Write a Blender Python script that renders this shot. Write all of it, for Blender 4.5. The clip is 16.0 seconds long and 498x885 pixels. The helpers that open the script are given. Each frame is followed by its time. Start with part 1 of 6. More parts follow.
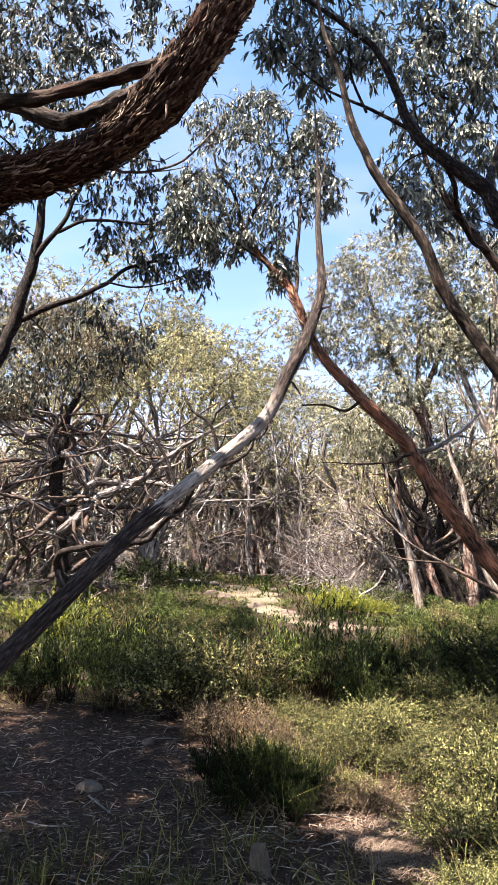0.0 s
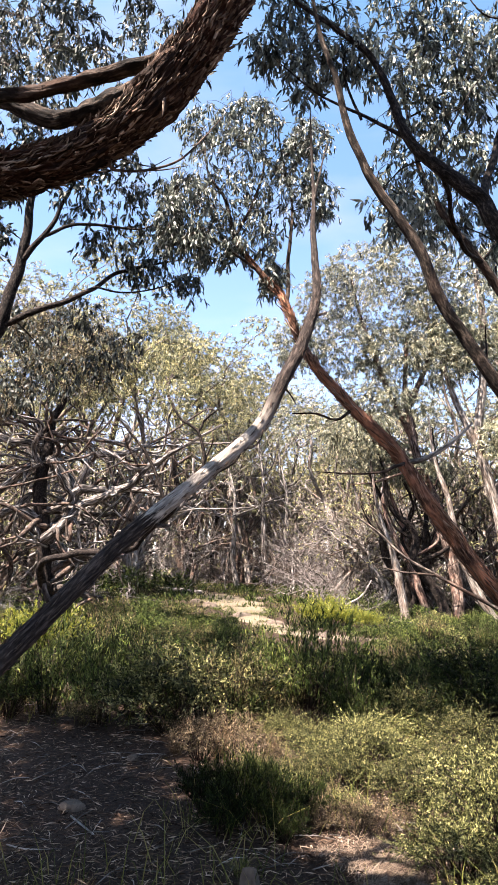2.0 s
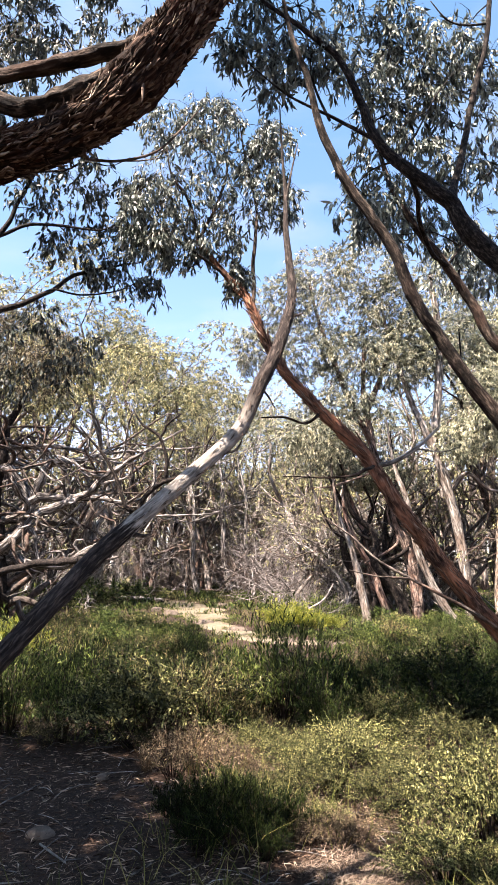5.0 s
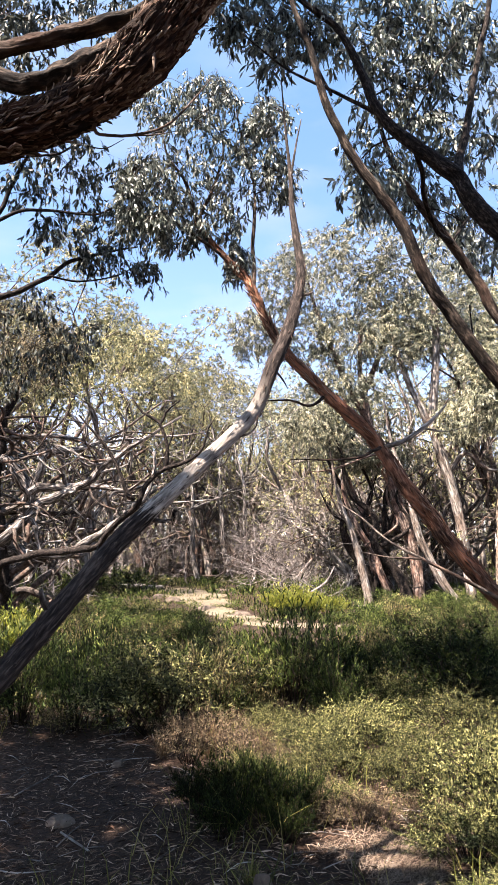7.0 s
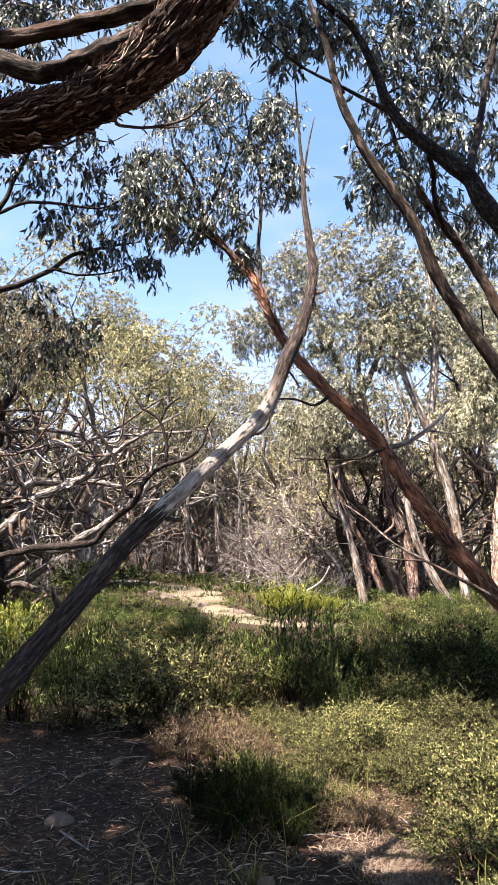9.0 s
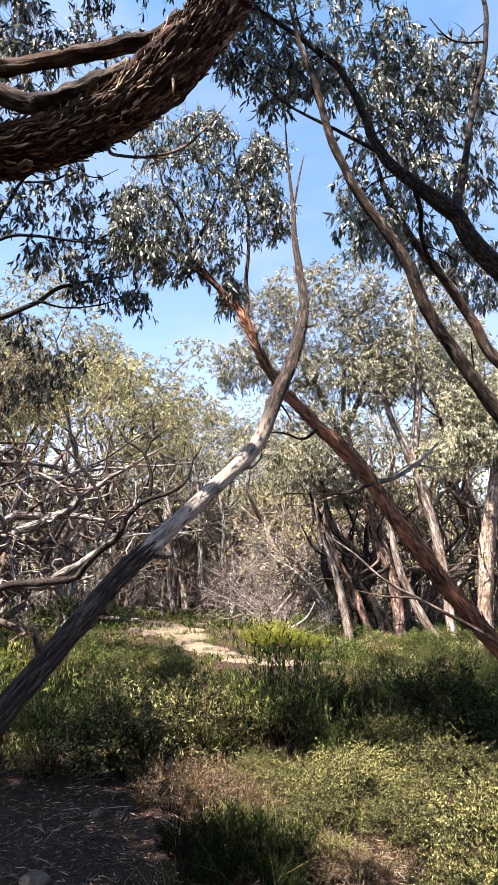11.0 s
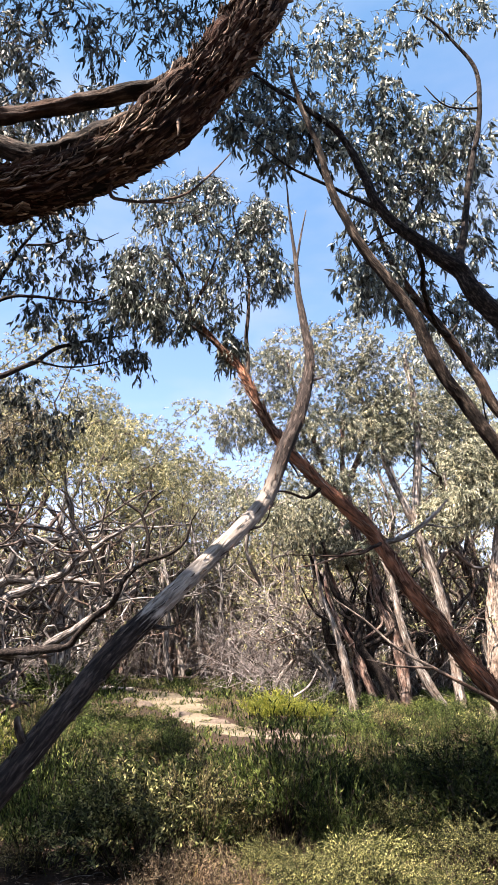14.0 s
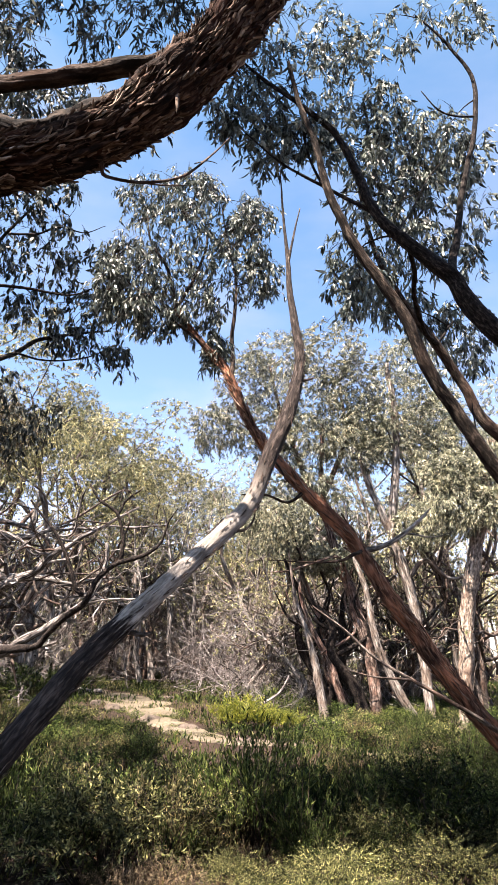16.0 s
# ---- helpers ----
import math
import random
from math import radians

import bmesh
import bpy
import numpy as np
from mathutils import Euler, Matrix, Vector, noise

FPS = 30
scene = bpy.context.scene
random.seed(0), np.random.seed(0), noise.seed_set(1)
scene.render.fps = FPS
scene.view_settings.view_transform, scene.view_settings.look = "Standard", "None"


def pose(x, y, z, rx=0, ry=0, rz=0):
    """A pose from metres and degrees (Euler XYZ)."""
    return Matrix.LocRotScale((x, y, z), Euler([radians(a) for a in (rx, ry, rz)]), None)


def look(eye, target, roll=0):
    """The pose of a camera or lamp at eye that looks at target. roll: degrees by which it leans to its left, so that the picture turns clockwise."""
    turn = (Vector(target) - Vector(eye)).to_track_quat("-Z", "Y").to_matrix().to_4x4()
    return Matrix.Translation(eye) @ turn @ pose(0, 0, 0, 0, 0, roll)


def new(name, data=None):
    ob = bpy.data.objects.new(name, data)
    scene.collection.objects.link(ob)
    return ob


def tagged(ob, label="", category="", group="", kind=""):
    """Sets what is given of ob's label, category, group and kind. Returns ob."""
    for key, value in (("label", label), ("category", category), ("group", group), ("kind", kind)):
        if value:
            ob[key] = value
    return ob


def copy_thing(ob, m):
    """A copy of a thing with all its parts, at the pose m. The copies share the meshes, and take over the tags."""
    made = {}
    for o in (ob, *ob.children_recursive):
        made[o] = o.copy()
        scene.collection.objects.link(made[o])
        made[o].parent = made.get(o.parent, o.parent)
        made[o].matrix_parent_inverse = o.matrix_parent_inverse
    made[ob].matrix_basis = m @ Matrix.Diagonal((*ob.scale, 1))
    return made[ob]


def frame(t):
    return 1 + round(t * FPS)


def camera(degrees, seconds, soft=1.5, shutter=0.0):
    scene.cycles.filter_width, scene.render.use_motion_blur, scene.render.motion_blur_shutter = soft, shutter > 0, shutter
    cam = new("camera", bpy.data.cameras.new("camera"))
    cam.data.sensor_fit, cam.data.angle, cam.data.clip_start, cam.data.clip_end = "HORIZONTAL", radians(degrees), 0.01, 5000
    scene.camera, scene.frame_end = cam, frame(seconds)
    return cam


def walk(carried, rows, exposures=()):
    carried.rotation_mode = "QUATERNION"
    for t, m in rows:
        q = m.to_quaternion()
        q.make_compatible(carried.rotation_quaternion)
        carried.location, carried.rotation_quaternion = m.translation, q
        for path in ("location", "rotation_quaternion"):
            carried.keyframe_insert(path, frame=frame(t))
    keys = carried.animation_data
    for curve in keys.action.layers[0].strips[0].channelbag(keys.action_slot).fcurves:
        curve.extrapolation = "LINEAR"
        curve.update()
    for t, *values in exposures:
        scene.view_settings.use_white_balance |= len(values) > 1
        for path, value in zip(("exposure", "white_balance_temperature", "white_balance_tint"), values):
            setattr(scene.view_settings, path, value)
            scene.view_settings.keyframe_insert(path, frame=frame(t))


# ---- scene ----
cam = camera(43.4, 16.0, soft=1.0)

PATH = [
    (0, (0.277, -0.761, 1.638), (0.154, 1.197, 2.027), 1.5),
    (0.5, (0.261, -0.729, 1.644), (0.146, 1.228, 2.041), 1.2),
    (1, (0.253, -0.707, 1.646), (0.147, 1.25, 2.047), 0.8),
    (1.5, (0.239, -0.685, 1.663), (0.143, 1.272, 2.069), 1.3),
    (2, (0.224, -0.665, 1.662), (0.147, 1.29, 2.077), 1.8),
    (2.5, (0.207, -0.645, 1.674), (0.152, 1.308, 2.1), 2.0),
    (3, (0.192, -0.622, 1.67), (0.159, 1.33, 2.104), 1.9),
    (3.5, (0.176, -0.604, 1.666), (0.188, 1.348, 2.103), 1.7),
    (4, (0.15, -0.585, 1.687), (0.187, 1.366, 2.126), 1.3),
    (6.5, (0.013, -0.493, 1.667), (0.09, 1.464, 2.07), -0.9),
    (7, (-0.015, -0.482, 1.674), (0.063, 1.478, 2.063), -1.1),
    (7.5, (-0.041, -0.47, 1.679), (0.036, 1.491, 2.062), -1.1),
    (8, (-0.065, -0.452, 1.682), (0.013, 1.51, 2.063), -0.8),
    (8.5, (-0.083, -0.436, 1.687), (-0.001, 1.526, 2.067), -0.6),
    (9, (-0.101, -0.445, 1.687), (-0.007, 1.516, 2.069), -0.1),
    (11.5, (-0.141, -0.327, 1.712), (0.011, 1.595, 2.245), -0.3),
    (12, (-0.143, -0.297, 1.718), (0.012, 1.611, 2.298), -0.3),
    (12.5, (-0.144, -0.265, 1.726), (0.009, 1.631, 2.342), -1.3),
    (13, (-0.146, -0.236, 1.731), (0.006, 1.649, 2.38), -2.3),
    (13.5, (-0.157, -0.196, 1.737), (-0.005, 1.683, 2.405), -1.6),
    (14, (-0.167, -0.156, 1.743), (-0.016, 1.722, 2.415), -0.6),
    (14.5, (-0.173, -0.122, 1.751), (-0.015, 1.754, 2.427), -0.2),
    (15, (-0.178, -0.095, 1.757), (0.001, 1.777, 2.438), -0.0),
    (15.5, (-0.187, -0.057, 1.761), (0.019, 1.811, 2.444), 0.3),
    (16, (-0.199, -0.028, 1.767), (0.021, 1.839, 2.45), 0.8),
]
walk(cam, [(t, look(eye, target, roll)) for t, eye, target, roll in PATH], [(0.0, 2.99), (4.0, 2.98), (9.0, 2.92), (12.0, 2.85), (16.0, 2.79)])

# ---- world, sun, exposure ----
SUN = Vector((-0.36, -0.36, 0.86)).normalized()
world = bpy.data.worlds.new("sky")
scene.world = world
world.use_nodes = True
wn, wl = world.node_tree.nodes, world.node_tree.links
wn.clear()
sky = wn.new("ShaderNodeTexSky")
sky.sky_type = "NISHITA"
sky.sun_disc = False
sky.sun_elevation = math.asin(SUN.z)
sky.sun_rotation = math.atan2(SUN.x, SUN.y)
sky.altitude, sky.air_density, sky.dust_density, sky.ozone_density = 200, 1.0, 0.8, 1.0
cloud_tc = wn.new("ShaderNodeTexCoord")
cloud_map = wn.new("ShaderNodeMapping")
cloud_map.inputs["Scale"].default_value = (1.6, 1.6, 4.5)
cloud_noise = wn.new("ShaderNodeTexNoise")
cloud_noise.inputs["Scale"].default_value = 2.2
cloud_noise.inputs["Detail"].default_value = 6
cloud_ramp = wn.new("ShaderNodeValToRGB")
cloud_ramp.color_ramp.elements[0].position, cloud_ramp.color_ramp.elements[1].position = 0.45, 0.85
cloud_ramp.color_ramp.elements[1].color = (0.22, 0.22, 0.22, 1)
cloud_mix = wn.new("ShaderNodeMixRGB")
cloud_mix.inputs[2].default_value = (5.5, 4.2, 4.0, 1)
tint = wn.new("ShaderNodeMixRGB")
tint.blend_type = "MULTIPLY"
tint.inputs[0].default_value = 1.0
sky_way = wn.new("ShaderNodeSeparateXYZ")
haze = wn.new("ShaderNodeValToRGB")
haze.color_ramp.elements[0].position, haze.color_ramp.elements[1].position = 0.12, 0.8
haze.color_ramp.elements[0].color, haze.color_ramp.elements[1].color = (1.3, 1.11, 1.17, 1), (0.87, 1.06, 1.07, 1)
bg = wn.new("ShaderNodeBackground")
bg.inputs["Strength"].default_value = 0.05
wout = wn.new("ShaderNodeOutputWorld")
wl.new(cloud_tc.outputs["Generated"], sky_way.inputs[0])
wl.new(sky_way.outputs["Z"], haze.inputs["Fac"])
wl.new(haze.outputs["Color"], tint.inputs[2])
wl.new(cloud_tc.outputs["Generated"], cloud_map.inputs["Vector"])
wl.new(cloud_map.outputs[0], cloud_noise.inputs["Vector"])
wl.new(cloud_noise.outputs["Fac"], cloud_ramp.inputs["Fac"])
wl.new(cloud_ramp.outputs["Color"], cloud_mix.inputs[0])
wl.new(sky.outputs[0], cloud_mix.inputs[1])
wl.new(cloud_mix.outputs[0], tint.inputs[1])
wl.new(tint.outputs[0], bg.inputs["Color"])
wl.new(bg.outputs[0], wout.inputs["Surface"])
sun_data = bpy.data.lights.new("sun", "SUN")
sun_data.energy, sun_data.angle, sun_data.color = 5.0, radians(0.55), (1.0, 0.86, 0.765)
sun = new("sun", sun_data)
sun.rotation_euler = SUN.to_track_quat("Z", "Y").to_euler()
scene.view_settings.exposure = 2.7


# ---- materials ----
def material(name):
    m = bpy.data.materials.new(name)
    m.use_nodes = True
    t = m.node_tree
    return m, t.nodes, t.links, t.nodes["Principled BSDF"]


def ramp_node(n, stops):
    r = n.new("ShaderNodeValToRGB")
    e = r.color_ramp.elements
    while len(e) < len(stops):
        e.new(0.5)
    for item, (p, c) in zip(e, stops):
        item.position, item.color = p, (*c, 1)
    return r


def bark(name, dark, mid, light, along=3.0, across=34.0, bump=0.6, patch=None, rough=0.9, streaks=0.3, blots=(0.28, 1.25)):
    """Fibrous bark that runs along the limb, by the limb's own coordinates; patch: colour of large blotches."""
    m, n, l, b = material(name)
    at = n.new("ShaderNodeAttribute")
    at.attribute_name = "limb"
    mp = n.new("ShaderNodeMapping")
    mp.inputs["Scale"].default_value = (across, across, along)
    fine = n.new("ShaderNodeTexNoise")
    fine.inputs["Scale"].default_value, fine.inputs["Detail"].default_value, fine.inputs["Roughness"].default_value = 1.0, 7, 0.65
    r = ramp_node(n, [(0.36, dark), (0.5, mid), (0.64, light)])
    big = n.new("ShaderNodeTexNoise")
    big.inputs["Scale"].default_value, big.inputs["Detail"].default_value = 2.3, 4
    br = ramp_node(n, [(0.46, (0, 0, 0)), (0.6, (1, 1, 1))])
    mix = n.new("ShaderNodeMixRGB")
    mix.inputs[2].default_value = (*(patch or mid), 1)
    bp = n.new("ShaderNodeBump")
    bp.inputs["Strength"].default_value, bp.inputs["Distance"].default_value = bump, 0.02
    l.new(at.outputs["Vector"], mp.inputs["Vector"])
    l.new(mp.outputs[0], fine.inputs["Vector"])
    l.new(fine.outputs["Fac"], r.inputs["Fac"])
    l.new(at.outputs["Vector"], big.inputs["Vector"])
    l.new(big.outputs["Fac"], br.inputs["Fac"])
    scale = n.new("ShaderNodeMath")
    scale.operation = "MULTIPLY"
    scale.inputs[1].default_value = 0.65 if patch else 0.0
    l.new(br.outputs["Color"], scale.inputs[0])
    l.new(scale.outputs[0], mix.inputs[0])
    l.new(r.outputs["Color"], mix.inputs[1])
    blot = n.new("ShaderNodeTexNoise")
    blot.inputs["Scale"].default_value, blot.inputs["Detail"].default_value, blot.inputs["Roughness"].default_value = 13.0, 5, 0.7
    blr = ramp_node(n, [(0.38, (blots[0],) * 3), (0.6, (blots[1],) * 3)])
    mul = n.new("ShaderNodeMixRGB")
    mul.blend_type = "MULTIPLY"
    mul.inputs[0].default_value = 1.0
    streak = n.new("ShaderNodeMapping")
    streak.inputs["Scale"].default_value = (1.0, 1.0, streaks)
    l.new(at.outputs["Vector"], streak.inputs["Vector"])
    l.new(streak.outputs[0], blot.inputs["Vector"])
    l.new(blot.outputs["Fac"], blr.inputs["Fac"])
    l.new(mix.outputs[0], mul.inputs[1])
    l.new(blr.outputs["Color"], mul.inputs[2])
    l.new(mul.outputs[0], b.inputs["Base Color"])
    l.new(fine.outputs["Fac"], bp.inputs["Height"])
    l.new(bp.outputs[0], b.inputs["Normal"])
    b.inputs["Roughness"].default_value = rough
    b.inputs["Specular IOR Level"].default_value = 0.12
    return m


def shed_bark(name, low, high):
    """Smooth pale bark bared between two heights along the limb; old dark bark below, shade put into the colour above.
    """
    m = bark(name, (0.11, 0.095, 0.082), (0.235, 0.207, 0.18), (0.37, 0.333, 0.292), 14.0, 90.0, 0.7, (0.25, 0.215, 0.185), streaks=0.5, blots=(0.72, 1.12))
    n, l = m.node_tree.nodes, m.node_tree.links
    b = n["Principled BSDF"]
    pale = b.inputs["Base Color"].links[0].from_socket
    fine = [k for k in n if k.bl_idname == "ShaderNodeTexNoise"]
    at = [k for k in n if k.bl_idname == "ShaderNodeAttribute"][0]
    sep = n.new("ShaderNodeSeparateXYZ")
    l.new(at.outputs["Vector"], sep.inputs[0])
    shift = n.new("ShaderNodeMath")
    shift.operation = "MULTIPLY_ADD"
    shift.inputs[1].default_value = 0.5
    l.new(fine[0].outputs["Fac"], shift.inputs[0])
    l.new(sep.outputs["Z"], shift.inputs[2])
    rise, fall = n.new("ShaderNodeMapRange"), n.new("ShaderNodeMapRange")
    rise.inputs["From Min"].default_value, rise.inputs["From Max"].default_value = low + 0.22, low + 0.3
    # Upper end: the same dark ramp also stands in for shade on the trunk.
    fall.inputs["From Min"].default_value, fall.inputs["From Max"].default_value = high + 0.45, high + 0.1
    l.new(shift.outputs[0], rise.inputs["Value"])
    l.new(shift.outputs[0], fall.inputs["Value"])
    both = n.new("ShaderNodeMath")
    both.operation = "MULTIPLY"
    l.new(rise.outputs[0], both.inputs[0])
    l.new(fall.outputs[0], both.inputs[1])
    old_and_shade = ramp_node(n, [(0.36, (0.006, 0.0045, 0.004)), (0.52, (0.024, 0.0185, 0.016)), (0.68, (0.085, 0.067, 0.057))])
    l.new(fine[0].outputs["Fac"], old_and_shade.inputs["Fac"])
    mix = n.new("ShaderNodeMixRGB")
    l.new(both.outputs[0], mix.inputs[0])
    l.new(old_and_shade.outputs["Color"], mix.inputs[1])
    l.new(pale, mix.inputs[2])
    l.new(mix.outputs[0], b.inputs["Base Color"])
    return m


def foliage(name, colours, rough=0.45, through_light=0.3, spec=0.5, clumps=0.0):
    """Leaves, each of its own shade, that let some light through; clumps: how finely sprays differ, with shade between
    them put into the colour.
    """
    m, n, l, b = material(name)
    g = n.new("ShaderNodeNewGeometry")
    r = ramp_node(n, [(i / (len(colours) - 1), c) for i, c in enumerate(colours)])
    l.new(g.outputs["Random Per Island"], r.inputs["Fac"])
    oi = n.new("ShaderNodeObjectInfo")
    hs = n.new("ShaderNodeHueSaturation")
    mr = n.new("ShaderNodeMapRange")
    mr.inputs["To Min"].default_value, mr.inputs["To Max"].default_value = (0.62, 1.25) if clumps > 5 else (0.8, 1.2)
    l.new(oi.outputs["Random"], mr.inputs["Value"])
    l.new(mr.outputs[0], hs.inputs["Value"])
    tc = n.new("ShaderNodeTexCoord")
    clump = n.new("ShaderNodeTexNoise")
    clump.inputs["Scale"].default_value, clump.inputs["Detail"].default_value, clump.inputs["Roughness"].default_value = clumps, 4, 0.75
    # Light and shade between sprays, multiplied into the leaf colour.
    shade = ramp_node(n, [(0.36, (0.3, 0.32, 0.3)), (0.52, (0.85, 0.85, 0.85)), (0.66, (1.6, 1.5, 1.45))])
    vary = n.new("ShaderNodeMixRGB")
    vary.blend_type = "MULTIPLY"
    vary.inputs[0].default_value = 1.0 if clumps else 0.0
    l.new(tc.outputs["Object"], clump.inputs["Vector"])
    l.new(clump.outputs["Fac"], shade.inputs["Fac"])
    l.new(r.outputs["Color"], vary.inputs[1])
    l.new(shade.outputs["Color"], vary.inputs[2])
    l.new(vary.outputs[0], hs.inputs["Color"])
    l.new(hs.outputs[0], b.inputs["Base Color"])
    b.inputs["Roughness"].default_value = rough
    b.inputs["Specular IOR Level"].default_value = spec
    tr = n.new("ShaderNodeBsdfTranslucent")
    l.new(hs.outputs[0], tr.inputs["Color"])
    ms = n.new("ShaderNodeMixShader")
    ms.inputs[0].default_value = through_light
    l.new(b.outputs[0], ms.inputs[1])
    l.new(tr.outputs[0], ms.inputs[2])
    l.new(ms.outputs[0], n["Material Output"].inputs["Surface"])
    return m


BARK_STRINGY = bark("stringy_bark", (0.004, 0.0022, 0.0017), (0.019, 0.0098, 0.0068), (0.13, 0.084, 0.061), 16.0, 90.0, 1.0, (0.055, 0.021, 0.0125), streaks=0.5)
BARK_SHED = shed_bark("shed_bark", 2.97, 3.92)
# Loose strips; their pale end puts sunlit highlights into the bark colour.
BARK_STRIP = bark("loose_bark", (0.016, 0.0095, 0.007), (0.12, 0.08, 0.058), (0.45, 0.36, 0.285), 6.0, 40.0, 0.5)
BARK_TAN = bark("tan_bark", (0.06, 0.045, 0.036), (0.2, 0.158, 0.125), (0.36, 0.305, 0.25), 6.0, 24.0, 0.8, (0.13, 0.085, 0.06), streaks=0.7)
BARK_PEEL = bark("peeling_bark", (0.03, 0.016, 0.011), (0.11, 0.06, 0.04), (0.3, 0.22, 0.17), 3.0, 30.0, 0.5, (0.2, 0.09, 0.05))
BARK_DARKGREY = bark("dark_grey_bark", (0.014, 0.011, 0.01), (0.055, 0.044, 0.038), (0.17, 0.142, 0.12), 14.0, 60.0, 1.0, (0.1, 0.062, 0.045), streaks=0.7)
# Large patches: bark plates, and sun dapples put into the colour.
BARK_RED = bark("red_brown_bark", (0.009, 0.005, 0.004), (0.062, 0.031, 0.02), (0.2, 0.12, 0.085), 9.0, 40.0, 1.0, (0.3, 0.13, 0.075))
BARK_ROSE = bark("peeling_rose_bark", (0.016, 0.011, 0.0095), (0.095, 0.066, 0.054), (0.32, 0.255, 0.215), 3.0, 24.0, 0.9, (0.2, 0.115, 0.085), streaks=0.5)
BARK_DARK = bark("dark_bark", (0.004, 0.003, 0.0027), (0.0135, 0.0102, 0.0087), (0.062, 0.049, 0.041), 20.0, 60.0, 1.0, streaks=0.8)
BARK_BROWN = bark("brown_bark", (0.005, 0.0035, 0.003), (0.019, 0.0138, 0.0108), (0.105, 0.08, 0.062), 12.0, 50.0, 1.0, (0.045, 0.027, 0.02), streaks=0.6)
BARK_PALE = bark("pale_bark", (0.05, 0.04, 0.034), (0.18, 0.155, 0.135), (0.35, 0.315, 0.28), 2.5, 22.0, 0.8, (0.12, 0.082, 0.06))
# Dark grey limb, its sunlit highlights put into the colour as pale patches.
WEATHERED_LIT = bark("weathered_lit_limb", (0.012, 0.01, 0.009), (0.105, 0.092, 0.084), (0.47, 0.43, 0.395), 4.0, 30.0, 0.8, streaks=0.2, blots=(0.35, 1.15))
DEAD_WOOD = bark("dead_wood", (0.05, 0.043, 0.039), (0.16, 0.143, 0.131), (0.37, 0.336, 0.31), 4.0, 40.0, 0.4)
# Near-black ramp ends put leaves in shade into the colour.
LEAF_GUM = foliage("gum_leaf", [(0.007, 0.009, 0.00715), (0.038, 0.048, 0.0374), (0.155, 0.178, 0.143), (0.36, 0.38, 0.325)], 0.42, 0.24, 0.4)
# Darker copy of the gum leaf, with the shade of backlit crowns coloured in.
LEAF_GUM_SHADED = foliage("shaded_gum_leaf", [(0.006, 0.0075, 0.006), (0.018, 0.0235, 0.0175), (0.052, 0.06, 0.046), (0.18, 0.185, 0.15)], 0.5, 0.12, 0.22)
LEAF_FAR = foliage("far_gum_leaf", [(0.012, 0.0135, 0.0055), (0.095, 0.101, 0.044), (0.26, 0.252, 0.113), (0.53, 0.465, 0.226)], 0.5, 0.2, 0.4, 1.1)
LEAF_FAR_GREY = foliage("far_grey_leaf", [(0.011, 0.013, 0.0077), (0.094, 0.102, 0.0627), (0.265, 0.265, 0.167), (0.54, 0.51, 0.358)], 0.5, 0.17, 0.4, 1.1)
LEAF_OLIVE = foliage("olive_gum_leaf", [(0.008, 0.0075, 0.0045), (0.034, 0.029, 0.0165), (0.092, 0.076, 0.042), (0.25, 0.2, 0.118)], 0.6, 0.12, 0.25)
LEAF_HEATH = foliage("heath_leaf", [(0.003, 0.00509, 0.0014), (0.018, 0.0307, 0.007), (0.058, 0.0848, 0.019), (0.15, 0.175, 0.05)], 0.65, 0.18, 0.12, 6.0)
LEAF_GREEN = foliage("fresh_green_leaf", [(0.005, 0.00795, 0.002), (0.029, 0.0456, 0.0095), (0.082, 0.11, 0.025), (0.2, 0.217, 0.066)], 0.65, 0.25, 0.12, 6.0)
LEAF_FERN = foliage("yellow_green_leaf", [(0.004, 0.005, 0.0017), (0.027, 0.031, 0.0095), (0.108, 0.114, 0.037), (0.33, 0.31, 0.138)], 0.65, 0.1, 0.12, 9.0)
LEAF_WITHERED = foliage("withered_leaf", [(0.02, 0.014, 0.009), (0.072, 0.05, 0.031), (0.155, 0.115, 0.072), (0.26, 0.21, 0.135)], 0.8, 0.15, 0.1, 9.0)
LEAF_YELLOW = foliage("bright_yellow_leaf", [(0.045, 0.058, 0.008), (0.155, 0.178, 0.02), (0.32, 0.31, 0.045)], 0.5, 0.45)
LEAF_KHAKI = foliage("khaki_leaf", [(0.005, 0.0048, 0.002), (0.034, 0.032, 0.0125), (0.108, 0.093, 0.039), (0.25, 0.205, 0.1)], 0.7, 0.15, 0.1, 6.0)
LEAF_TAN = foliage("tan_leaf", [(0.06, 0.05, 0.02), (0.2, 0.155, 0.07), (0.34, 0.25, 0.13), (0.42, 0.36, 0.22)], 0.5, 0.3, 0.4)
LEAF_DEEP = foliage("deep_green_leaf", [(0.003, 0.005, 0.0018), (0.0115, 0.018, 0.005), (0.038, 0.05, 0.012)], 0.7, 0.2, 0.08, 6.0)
BLADE_GREEN = foliage("grass_blade", [(0.014, 0.019, 0.005), (0.052, 0.06, 0.015), (0.105, 0.105, 0.026), (0.2, 0.165, 0.065)], 0.7, 0.3, 0.1)
BLADE_DRY = foliage("dry_blade", [(0.04, 0.025, 0.014), (0.1, 0.065, 0.036), (0.19, 0.135, 0.078)], 0.8, 0.2, 0.1)
LITTER = foliage("litter_leaf", [(0.0095, 0.0055, 0.0036), (0.04, 0.0235, 0.0155), (0.13, 0.086, 0.06), (0.38, 0.29, 0.215)], 0.85, 0.05, 0.08)
